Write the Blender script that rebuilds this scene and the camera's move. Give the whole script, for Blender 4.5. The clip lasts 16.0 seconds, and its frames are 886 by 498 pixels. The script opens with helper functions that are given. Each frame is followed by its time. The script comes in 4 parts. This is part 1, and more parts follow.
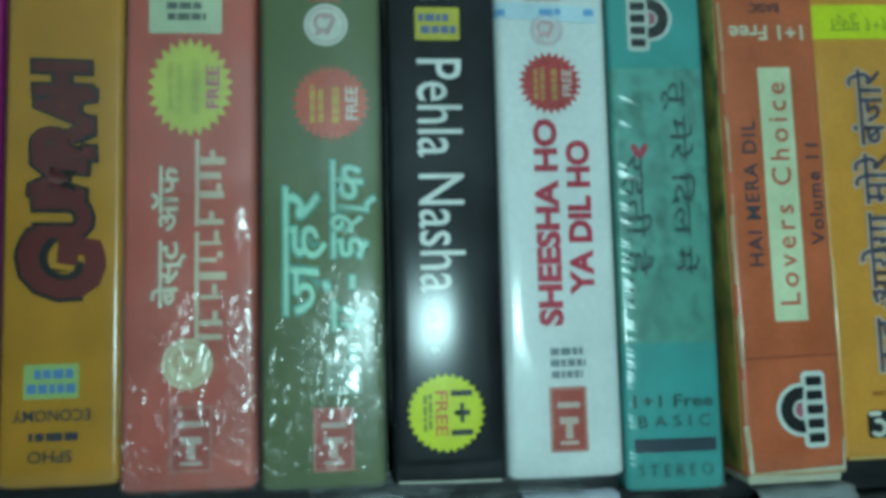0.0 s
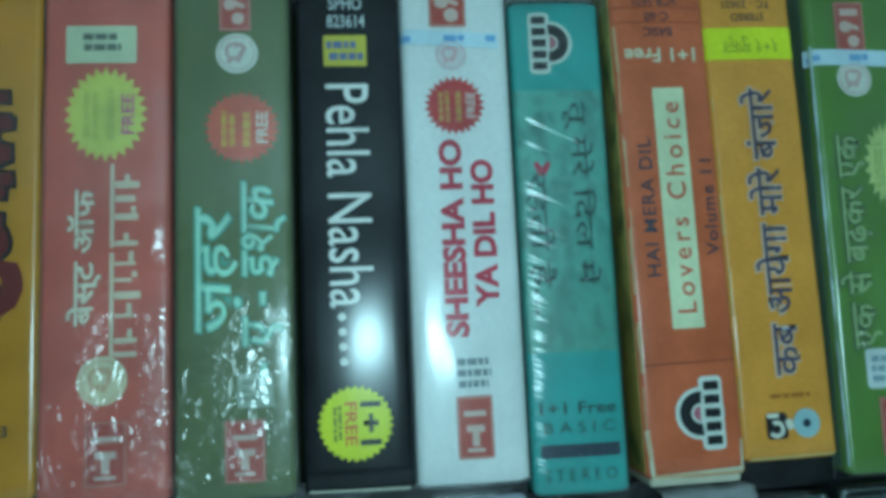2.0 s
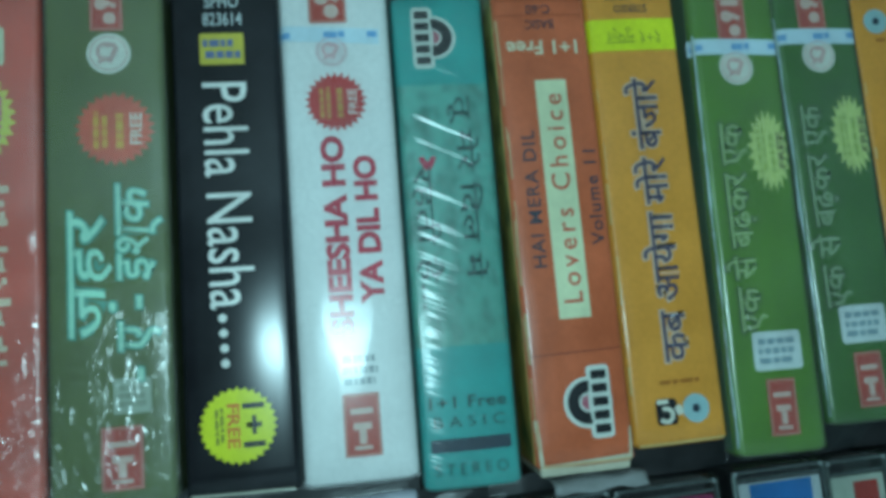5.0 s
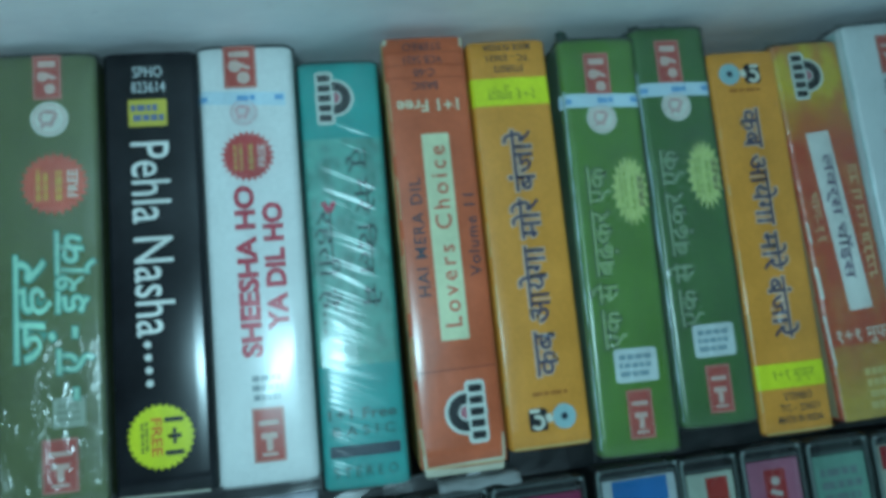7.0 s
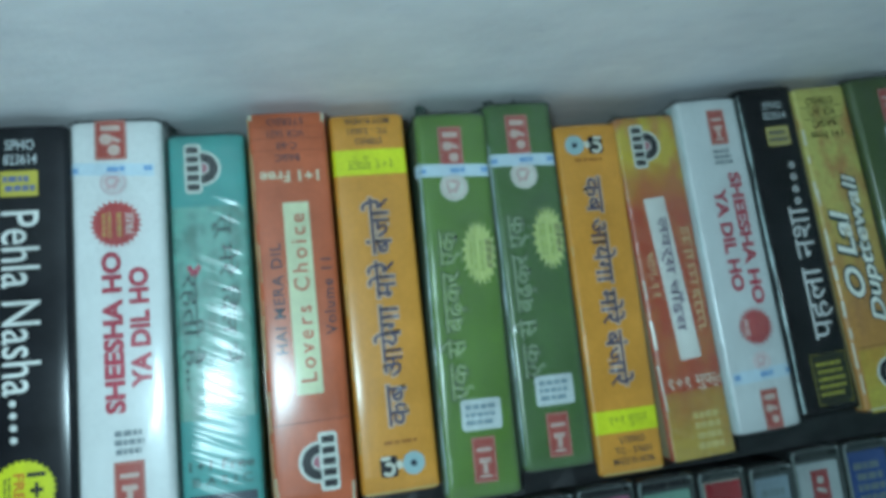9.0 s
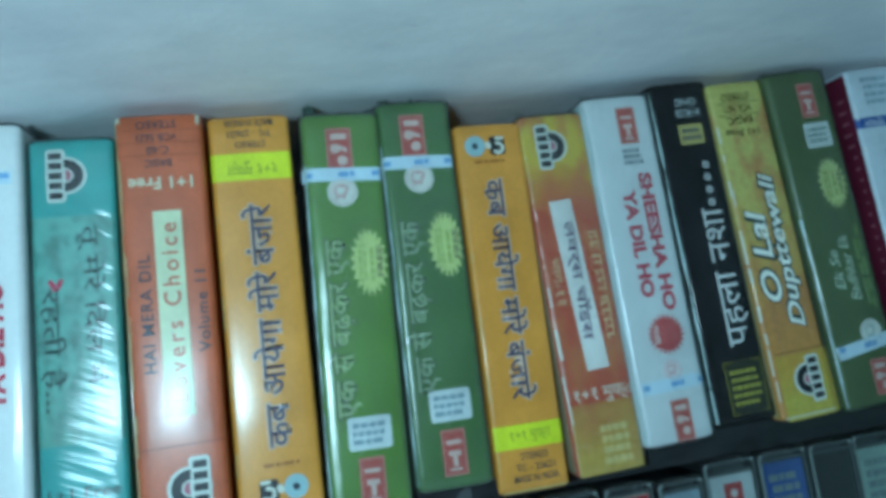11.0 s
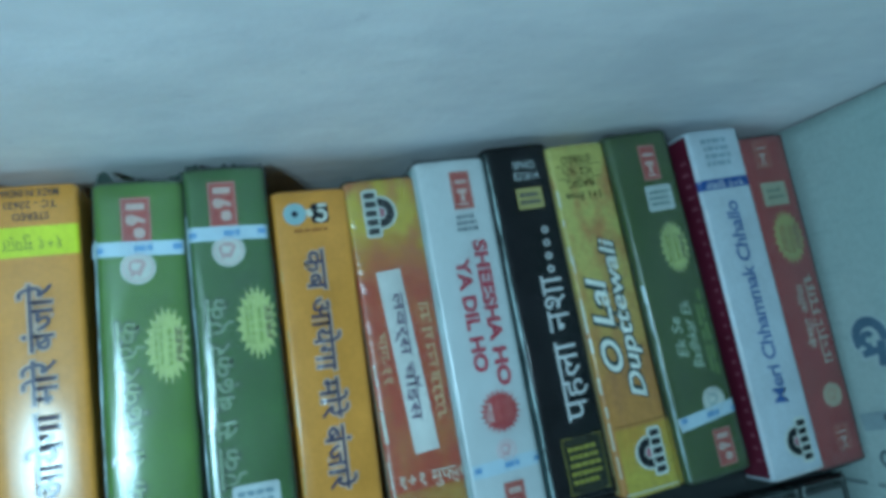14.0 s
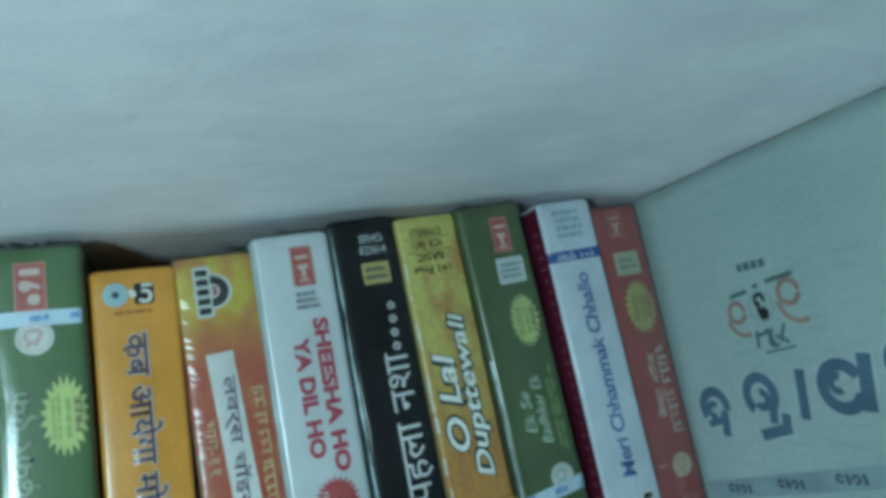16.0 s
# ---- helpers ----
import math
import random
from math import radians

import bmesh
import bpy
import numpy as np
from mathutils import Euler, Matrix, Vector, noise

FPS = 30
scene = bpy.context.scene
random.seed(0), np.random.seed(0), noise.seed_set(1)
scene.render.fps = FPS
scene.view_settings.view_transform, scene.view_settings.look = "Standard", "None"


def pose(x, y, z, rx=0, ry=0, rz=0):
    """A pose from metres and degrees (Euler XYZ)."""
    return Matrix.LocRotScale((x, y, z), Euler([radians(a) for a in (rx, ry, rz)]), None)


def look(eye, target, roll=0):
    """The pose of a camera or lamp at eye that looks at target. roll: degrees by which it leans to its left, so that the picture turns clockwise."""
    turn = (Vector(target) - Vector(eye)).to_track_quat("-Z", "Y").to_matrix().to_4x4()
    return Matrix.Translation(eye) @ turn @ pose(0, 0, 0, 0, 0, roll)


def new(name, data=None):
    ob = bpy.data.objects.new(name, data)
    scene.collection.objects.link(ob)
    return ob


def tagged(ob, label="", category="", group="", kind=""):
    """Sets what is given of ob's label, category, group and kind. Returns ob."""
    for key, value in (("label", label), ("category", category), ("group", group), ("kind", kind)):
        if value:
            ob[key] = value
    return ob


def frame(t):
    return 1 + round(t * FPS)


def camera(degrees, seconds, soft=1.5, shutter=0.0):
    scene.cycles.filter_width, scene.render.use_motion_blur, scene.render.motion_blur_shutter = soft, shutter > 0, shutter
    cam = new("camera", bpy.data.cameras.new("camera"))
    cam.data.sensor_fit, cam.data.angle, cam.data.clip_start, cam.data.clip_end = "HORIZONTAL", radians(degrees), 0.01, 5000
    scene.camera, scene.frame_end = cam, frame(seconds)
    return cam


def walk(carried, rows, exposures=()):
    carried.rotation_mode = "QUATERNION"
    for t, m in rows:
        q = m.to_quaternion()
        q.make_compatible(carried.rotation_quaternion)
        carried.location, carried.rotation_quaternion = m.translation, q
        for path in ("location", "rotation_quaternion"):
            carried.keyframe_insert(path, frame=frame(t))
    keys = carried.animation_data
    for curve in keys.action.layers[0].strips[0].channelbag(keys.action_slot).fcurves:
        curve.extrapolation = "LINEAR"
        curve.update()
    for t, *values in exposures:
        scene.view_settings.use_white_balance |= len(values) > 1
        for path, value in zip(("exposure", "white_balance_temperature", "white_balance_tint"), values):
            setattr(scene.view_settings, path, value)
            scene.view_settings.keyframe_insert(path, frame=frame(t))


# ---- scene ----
cam = camera(66.0, 16.0, soft=4.3)
PATH = [
    (0, (-0.089, -0.136, 0.04), (0.067, 1.852, 0.192), -2.8),
    (0.5, (-0.084, -0.137, 0.039), (0.083, 1.849, 0.202), -3.2),
    (1, (-0.079, -0.138, 0.038), (0.1, 1.847, 0.211), -3.6),
    (1.5, (-0.077, -0.138, 0.038), (0.108, 1.845, 0.218), -3.5),
    (2, (-0.073, -0.143, 0.038), (0.117, 1.838, 0.242), -3.9),
    (2.5, (-0.07, -0.143, 0.035), (0.126, 1.838, 0.232), -4.0),
    (3, (-0.065, -0.144, 0.035), (0.144, 1.835, 0.241), -4.4),
    (3.5, (-0.061, -0.145, 0.035), (0.151, 1.832, 0.254), -4.5),
    (4, (-0.058, -0.145, 0.034), (0.156, 1.83, 0.262), -4.7),
    (4.2, (-0.058, -0.144, 0.034), (0.177, 1.831, 0.247), -5.0),
    (6.3, (-0.041, -0.147, 0.037), (0.228, 1.824, 0.241), -6.2),
    (6.5, (-0.039, -0.151, 0.035), (0.213, 1.82, 0.268), -6.1),
    (7, (-0.032, -0.171, 0.036), (0.236, 1.798, 0.262), -6.6),
    (7.5, (-0.028, -0.197, 0.028), (0.246, 1.77, 0.27), -7.0),
    (8, (-0.017, -0.202, 0.034), (0.277, 1.763, 0.263), -7.6),
    (8.5, (-0.007, -0.194, 0.041), (0.362, 1.755, 0.295), -7.1),
    (8.7, (-0.006, -0.193, 0.043), (0.37, 1.754, 0.301), -7.0),
    (10.8, (0.018, -0.185, 0.043), (0.456, 1.75, 0.292), -7.1),
    (11, (0.024, -0.187, 0.044), (0.44, 1.754, 0.288), -7.8),
    (11.5, (0.033, -0.186, 0.047), (0.464, 1.753, 0.28), -8.6),
    (12, (0.042, -0.185, 0.049), (0.517, 1.741, 0.303), -8.9),
    (12.5, (0.046, -0.186, 0.05), (0.533, 1.736, 0.313), -8.3),
    (13, (0.056, -0.184, 0.053), (0.593, 1.725, 0.311), -8.5),
    (13.5, (0.06, -0.184, 0.054), (0.616, 1.72, 0.316), -9.0),
    (14, (0.062, -0.185, 0.055), (0.639, 1.709, 0.337), -8.9),
    (14.5, (0.068, -0.188, 0.059), (0.667, 1.701, 0.333), -9.4),
    (15, (0.076, -0.189, 0.064), (0.726, 1.682, 0.339), -9.8),
    (15.5, (0.081, -0.189, 0.065), (0.789, 1.66, 0.349), -9.6),
    (16, (0.09, -0.191, 0.066), (0.855, 1.629, 0.39), -9.8),
]
walk(cam, [(t, look(eye, target, roll)) for t, eye, target, roll in PATH],
     exposures=[(0.0, -0.96, 6750, 13), (1.5, -0.98, 6150, 12), (4.0, -0.97, 6200, 12), (6.4, -0.92, 6500, 16), (7.0, -0.95, 6000, 15), (7.9, -0.73, 6100, 20), (8.5, -0.68, 6700, 29), (11.0, -0.51, 5950, 22), (13.5, -0.52, 5750, 21), (15.0, -0.57, 6050, 22), (16.0, -0.46, 6600, 26)])

# ---- light ----
world = bpy.data.worlds.new("world")
scene.world = world
world.use_nodes = True
world.node_tree.nodes["Background"].inputs[0].default_value = (0.55, 0.8, 0.9, 1)
world.node_tree.nodes["Background"].inputs[1].default_value = 0.14

torch = bpy.data.lights.new("torch_light", "AREA")
torch.shape, torch.size, torch.size_y = "RECTANGLE", 0.05, 0.03
torch.energy, torch.color = 1.05, (0.52, 0.95, 1.0)
lamp = new("torch_light", torch)
lamp.matrix_world = look((-0.07, -0.32, 0.025), (0.0, 0.0, 0.065))

# ---- materials ----
MATS = {}


def nodes_of(name):
    m = bpy.data.materials.new(name)
    m.use_nodes = True
    t = m.node_tree
    return m, t, t.nodes["Principled BSDF"]


def link(t, a, b):
    t.links.new(a, b)


def noise_node(t, scale, detail=3.0, stretch=(1, 1, 1), rough=0.55, slant=0.0):
    co = t.nodes.new("ShaderNodeTexCoord")
    mp = t.nodes.new("ShaderNodeMapping")
    mp.inputs["Scale"].default_value = stretch
    n = t.nodes.new("ShaderNodeTexNoise")
    n.inputs["Scale"].default_value = scale
    n.inputs["Detail"].default_value = detail
    n.inputs["Roughness"].default_value = rough
    src = co.outputs["Object"]
    if slant:
        rot = t.nodes.new("ShaderNodeMapping")
        rot.inputs["Rotation"].default_value = (0, radians(slant), 0)
        link(t, src, rot.inputs["Vector"])
        src = rot.outputs["Vector"]
    link(t, src, mp.inputs["Vector"])
    link(t, mp.outputs["Vector"], n.inputs["Vector"])
    return n


def mixed(t, fac, a, b, blend="MIX"):
    m = t.nodes.new("ShaderNodeMix")
    m.data_type, m.blend_type = "RGBA", blend
    for sock, v in ((m.inputs[0], fac), (m.inputs[6], a), (m.inputs[7], b)):
        if hasattr(v, "links"):
            link(t, v, sock)
        elif isinstance(v, (int, float)):
            sock.default_value = v
        else:
            sock.default_value = (*v, 1)
    return m.outputs[2]


def ramp(t, src, lo, hi):
    r = t.nodes.new("ShaderNodeMapRange")
    r.inputs["From Min"].default_value, r.inputs["From Max"].default_value = lo, hi
    link(t, src, r.inputs["Value"])
    return r.outputs["Result"]


def bump(t, p, src, height, strength=1.0):
    b = t.nodes.new("ShaderNodeBump")
    b.inputs["Distance"].default_value = height
    b.inputs["Strength"].default_value = strength
    link(t, src, b.inputs["Height"])
    link(t, b.outputs["Normal"], p.inputs["Normal"])
    return b


def card(rgb, rough=0.42, coat=0.35, wear=0.12, spec=0.25):
    """Printed card: ink with mottling at two scales, fine fibre relief and a thin varnish."""
    key = ("card", rgb, rough, coat, wear, spec)
    if key in MATS:
        return MATS[key]
    m, t, p = nodes_of("printed_card")
    big, fine = noise_node(t, 60, 3), noise_node(t, 900, 2)
    dark = tuple(c * (1 - 1.6 * wear) for c in rgb)
    pale = tuple(min(1, c * (1 + wear) + 0.03 * wear) for c in rgb)
    c1 = mixed(t, ramp(t, big.outputs["Fac"], 0.3, 0.7), dark, pale)
    grey = mixed(t, ramp(t, fine.outputs["Fac"], 0.35, 0.65), (0.95, 0.95, 0.95), (1.03, 1.03, 1.03))
    link(t, mixed(t, 1.0, c1, grey, "MULTIPLY"), p.inputs["Base Color"])
    rr = ramp(t, big.outputs["Fac"], 0.2, 0.8)
    mr = t.nodes.new("ShaderNodeMapRange")
    mr.inputs["To Min"].default_value, mr.inputs["To Max"].default_value = rough - 0.07, rough + 0.09
    link(t, rr, mr.inputs["Value"])
    link(t, mr.outputs["Result"], p.inputs["Roughness"])
    p.inputs["Specular IOR Level"].default_value = spec
    p.inputs["Coat Weight"].default_value = coat
    p.inputs["Coat Roughness"].default_value = 0.18
    bump(t, p, noise_node(t, 220, 4).outputs["Fac"], 0.00025, 0.5)
    MATS[key] = m
    return m


def two_tone(lo, hi, axis_lo, axis_hi, spot=70, rough=0.4, coat=0.5, mottle=None):
    """Card printed with a soft blend from lo (low) to hi (high), in metres above the foot, broken by cloudy ink."""
    key = ("tone", lo, hi, axis_lo, axis_hi)
    if key in MATS:
        return MATS[key]
    m, t, p = nodes_of("blended_card")
    co = t.nodes.new("ShaderNodeTexCoord")
    sp = t.nodes.new("ShaderNodeSeparateXYZ")
    link(t, co.outputs["Object"], sp.inputs[0])
    cloud = noise_node(t, spot, 3)
    add = t.nodes.new("ShaderNodeMath")
    add.operation = "MULTIPLY_ADD"
    link(t, cloud.outputs["Fac"], add.inputs[0])
    add.inputs[1].default_value = 0.03
    link(t, sp.outputs["Z"], add.inputs[2])
    base = mixed(t, ramp(t, add.outputs[0], axis_lo + 0.015, axis_hi + 0.015), lo, hi)
    if mottle:
        cl = noise_node(t, spot * 2.2, 4, (1, 1, 0.6))
        base = mixed(t, ramp(t, cl.outputs["Fac"], 0.45, 0.66), base, mottle)
    fine = noise_node(t, 500, 3)
    g = mixed(t, ramp(t, fine.outputs["Fac"], 0.3, 0.7), (0.85, 0.85, 0.85), (1.08, 1.08, 1.08))
    link(t, mixed(t, 1.0, base, g, "MULTIPLY"), p.inputs["Base Color"])
    p.inputs["Roughness"].default_value = rough
    p.inputs["Coat Weight"].default_value = coat
    p.inputs["Coat Roughness"].default_value = 0.14
    bump(t, p, noise_node(t, 200, 4).outputs["Fac"], 0.0002, 0.5)
    MATS[key] = m
    return m


def film_mat(kind):
    """Clear cellophane: see-through, glossy by its Fresnel term, with ripples that differ by kind."""
    key = ("film", kind)
    if key in MATS:
        return MATS[key]
    m, t, p = nodes_of("cellophane_" + kind)
    out = t.nodes["Material Output"]
    t.nodes.remove(p)
    clear = t.nodes.new("ShaderNodeBsdfTransparent")
    # tint of the cases dims the lower row: its shade is put into the plastic
    clear.inputs[0].default_value = (0.74, 0.77, 0.77, 1) if kind == "case" else (0.97, 0.98, 0.98, 1)
    gloss = t.nodes.new("ShaderNodeBsdfGlossy")
    gloss.distribution = "BECKMANN"
    gloss.inputs["Roughness"].default_value = {"smooth": 0.21, "thin": 0.12, "soft": 0.2, "crinkle": 0.23, "knot": 0.19, "case": 0.06}[kind]
    gloss.inputs["Anisotropy"].default_value = 0.5 if kind in ("smooth", "thin", "soft") else 0.0
    tan = t.nodes.new("ShaderNodeTangent")
    tan.direction_type, tan.axis = "RADIAL", "Z"
    link(t, tan.outputs[0], gloss.inputs["Tangent"])
    fr = t.nodes.new("ShaderNodeFresnel")
    fr.inputs["IOR"].default_value = 1.22 if kind == "thin" else 1.5
    mul = t.nodes.new("ShaderNodeMath")
    mul.operation, mul.use_clamp = "MULTIPLY", True
    mul.inputs[1].default_value = {"smooth": 1.0, "case": 1.5, "crinkle": 0.8, "thin": 1.3}.get(kind, 1.5)
    link(t, fr.outputs[0], mul.inputs[0])
    mix = t.nodes.new("ShaderNodeMixShader")
    link(t, mul.outputs[0], mix.inputs[0])
    # pale smears: dust of handled film, with its milky glare put into the colour
    haze = t.nodes.new("ShaderNodeBsdfDiffuse")
    haze.inputs[0].default_value = (0.74, 0.76, 0.74, 1)
    hazy = t.nodes.new("ShaderNodeMixShader")
    smear = noise_node(t, 38, 4, (1, 1, 0.45))
    amount = t.nodes.new("ShaderNodeMath")
    amount.operation = "MULTIPLY"
    amount.inputs[1].default_value = {"smooth": 0.1, "knot": 0.1, "crinkle": 0.07, "thin": 0.02, "soft": 0.03, "case": 0.03}[kind]
    link(t, ramp(t, smear.outputs["Fac"], 0.2, 0.75), amount.inputs[0])
    link(t, amount.outputs[0], hazy.inputs[0])
    link(t, clear.outputs[0], hazy.inputs[1])
    link(t, haze.outputs[0], hazy.inputs[2])
    link(t, hazy.outputs[0], mix.inputs[1])
    link(t, gloss.outputs[0], mix.inputs[2])
    link(t, mix.outputs[0], out.inputs["Surface"])
    scale, detail, stretch, height = {
        "smooth": (24, 3, (1.6, 1, 1.2), 0.0007), "thin": (24, 3, (1.6, 1, 1.2), 0.0005), "soft": (20, 2, (1, 1, 1.6), 0.0006),
        "crinkle": (75, 2, (0.2, 1, 2.4), 0.0017), "knot": (90, 3, (1.3, 1, 0.8), 0.0005),
        "case": (70, 3, (1, 1, 0.6), 0.0007)}[kind]
    n = noise_node(t, scale, detail, stretch, 0.5, -25 if kind == "crinkle" else 0)
    if kind == "crinkle":
        n.inputs["Distortion"].default_value = 0.15
    b = t.nodes.new("ShaderNodeBump")
    b.inputs["Distance"].default_value = height
    link(t, n.outputs["Fac"], b.inputs["Height"])
    link(t, b.outputs["Normal"], gloss.inputs["Normal"])
    if kind == "knot":
        # gathered folds of the sealed ends, fading out above 40 mm
        co = t.nodes.new("ShaderNodeTexCoord")
        sp = t.nodes.new("ShaderNodeSeparateXYZ")
        link(t, co.outputs["Object"], sp.inputs[0])
        low = ramp(t, sp.outputs["Z"], 0.045, 0.012)
        fold = noise_node(t, 170, 3, (1.0, 1, 0.45), 0.6)
        fold.inputs["Distortion"].default_value = 1.2
        mul2 = t.nodes.new("ShaderNodeMath")
        mul2.operation = "MULTIPLY"
        link(t, low, mul2.inputs[0])
        link(t, fold.outputs["Fac"], mul2.inputs[1])
        b2 = t.nodes.new("ShaderNodeBump")
        b2.inputs["Distance"].default_value = 0.0034
        link(t, mul2.outputs[0], b2.inputs["Height"])
        link(t, b.outputs["Normal"], b2.inputs["Normal"])
        link(t, b2.outputs["Normal"], gloss.inputs["Normal"])
    MATS[key] = m
    return m


def plaster_mat():
    m, t, p = nodes_of("whitewashed_plaster")
    big, mid = noise_node(t, 9, 4), noise_node(t, 70, 5, (1, 2.5, 1))
    a = mixed(t, ramp(t, big.outputs["Fac"], 0.3, 0.7), (0.78, 0.785, 0.80), (0.9, 0.9, 0.905))
    b = mixed(t, ramp(t, mid.outputs["Fac"], 0.35, 0.7), (0.96, 0.955, 0.96), (1.02, 1.02, 1.02))
    c = mixed(t, 1.0, a, b, "MULTIPLY")
    blot, grime = noise_node(t, 26, 4, (1, 1.1, 1), 0.55), noise_node(t, 210, 3)
    c = mixed(t, 1.0, c, mixed(t, ramp(t, blot.outputs["Fac"], 0.36, 0.62), (0.91, 0.915, 0.93), (1.03, 1.02, 1.01)), "MULTIPLY")
    c = mixed(t, 1.0, c, mixed(t, ramp(t, grime.outputs["Fac"], 0.66, 0.8), (1, 1, 1), (0.86, 0.86, 0.88)), "MULTIPLY")
    link(t, c, p.inputs["Base Color"])
    p.inputs["Roughness"].default_value = 0.6
    p.inputs["Specular IOR Level"].default_value = 0.3
    add = t.nodes.new("ShaderNodeMath")
    add.operation = "ADD"
    link(t, noise_node(t, 28, 5, (1, 2.2, 1)).outputs["Fac"], add.inputs[0])
    link(t, noise_node(t, 130, 4).outputs["Fac"], add.inputs[1])
    bump(t, p, add.outputs[0], 0.0016, 0.22)
    return m


def paper_mat():
    m, t, p = nodes_of("newsprint")
    big, fibre, ghost = noise_node(t, 14, 4), noise_node(t, 600, 3), noise_node(t, 220, 1, (1, 0.35, 2.2))
    a = mixed(t, ramp(t, big.outputs["Fac"], 0.3, 0.7), (0.33, 0.45, 0.425), (0.42, 0.53, 0.505))
    b = mixed(t, ramp(t, fibre.outputs["Fac"], 0.3, 0.7), (0.92, 0.92, 0.92), (1.04, 1.04, 1.04))
    c = mixed(t, 1.0, a, b, "MULTIPLY")
    d = mixed(t, ramp(t, ghost.outputs["Fac"], 0.55, 0.75), (1, 1, 1), (0.9, 0.92, 0.93))
    link(t, mixed(t, 1.0, c, d, "MULTIPLY"), p.inputs["Base Color"])
    p.inputs["Roughness"].default_value = 0.7
    bump(t, p, noise_node(t, 32, 4).outputs["Fac"], 0.0016, 0.6)
    return m


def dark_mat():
    m, t, p = nodes_of("gap_filler_black")
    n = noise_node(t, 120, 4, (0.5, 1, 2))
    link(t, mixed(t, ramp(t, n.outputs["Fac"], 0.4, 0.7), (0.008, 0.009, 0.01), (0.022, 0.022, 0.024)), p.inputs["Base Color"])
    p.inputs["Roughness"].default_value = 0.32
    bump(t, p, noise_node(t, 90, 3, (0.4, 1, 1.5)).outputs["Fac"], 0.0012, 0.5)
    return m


PLASTER, NEWS, FILLER = plaster_mat(), paper_mat(), dark_mat()
CASSETTE = card((0.015, 0.016, 0.018), 0.35, 0.3)
WHITE, BLACK = (0.72, 0.73, 0.72), (0.012, 0.012, 0.015)
BLUEBAND, INK = (0.54, 0.68, 0.75), (0.05, 0.045, 0.06)


# ---- helpers for meshes ----
def mesh_of(bm, name, material, smooth=False):
    me = bpy.data.meshes.new(name)
    bmesh.ops.recalc_face_normals(bm, faces=bm.faces)
    bm.to_mesh(me)
    bm.free()
    me.materials.append(material)
    if smooth:
        for f in me.polygons:
            f.use_smooth = True
    return me


def part(name, bm, material, parent, label="", smooth=False):
    ob = new(name, mesh_of(bm, name, material, smooth))
    ob.parent = parent
    return tagged(ob, label)


def slab(x0, x1, y0, y1, z0, z1, bevel=0.0):
    bm = bmesh.new()
    bmesh.ops.create_cube(bm, size=1)
    for v in bm.verts:
        v.co = Vector(((x0 + x1) / 2 + v.co.x * (x1 - x0), (y0 + y1) / 2 + v.co.y * (y1 - y0), (z0 + z1) / 2 + v.co.z * (z1 - z0)))
    if bevel:
        bmesh.ops.bevel(bm, geom=bm.edges[:], offset=bevel, segments=2, affect="EDGES")
    return bm


def structure(name, bm, material, label):
    return tagged(new(name, mesh_of(bm, name, material)), label, name.split("_")[0], kind="structure")


# ---- the niche ----
CEIL = 0.1142
EDGE_DROP = 0.0032
WALL_X = 0.2500


def rough_slab(x0, x1, y0, y1, z0, z1, amp, step):
    """A plastered slab whose underside rises and falls by amp and drops near the east wall to fit the camera's view."""
    bm = bmesh.new()
    nx, ny = max(1, round((x1 - x0) / step)), max(1, round((y1 - y0) / step))
    low = [[bm.verts.new((x0 + (x1 - x0) * i / nx, y0 + (y1 - y0) * j / ny, 0)) for j in range(ny + 1)] for i in range(nx + 1)]
    for row in low:
        for v in row:
            v.co.z = z0 + amp * (noise.noise(Vector((v.co.x * 22, v.co.y * 40, 1.3))) + 0.5 * noise.noise(Vector((v.co.x * 70, v.co.y * 110, 4.1))) + 1.0)
            k = min(1.0, max(0.0, (v.co.x - 0.212) / 0.037))
            v.co.z -= EDGE_DROP * k * k * (3 - 2 * k)
    for i in range(nx):
        for j in range(ny):
            bm.faces.new((low[i][j], low[i + 1][j], low[i + 1][j + 1], low[i][j + 1]))
    edge = [e for e in bm.edges if e.is_boundary]
    got = bmesh.ops.extrude_edge_only(bm, edges=edge)
    top = [g for g in got["geom"] if isinstance(g, bmesh.types.BMVert)]
    for v in top:
        v.co.z = z1
    bmesh.ops.contextual_create(bm, geom=[e for e in bm.edges if e.is_boundary])
    return bm


ceil_ob = structure("ceiling", rough_slab(-0.62, 0.30, -0.27, 0.12, CEIL, CEIL + 0.05, 0.0006, 0.006), PLASTER,
                    "whitewashed uneven plaster underside of the upper shelf slab")
for f in ceil_ob.data.polygons:
    f.use_smooth = abs(f.normal.z) > 0.9
structure("wall_east", slab(WALL_X, 0.30, -0.27, 0.12, -0.118, CEIL - EDGE_DROP + 0.0004, 0.001), PLASTER, "whitewashed side wall of the niche")
structure("wall_west", slab(-0.62, -0.56, -0.27, 0.12, -0.118, CEIL, 0.001), PLASTER, "whitewashed side wall of the niche, far end")
structure("wall_north", slab(-0.62, 0.30, 0.12, 0.16, -0.17, CEIL + 0.05, 0.001), PLASTER, "whitewashed back wall of the niche")
structure("shelf", slab(-0.62, 0.30, -0.27, 0.12, -0.17, -0.118, 0.001), PLASTER, "whitewashed plaster shelf slab under the lower row")

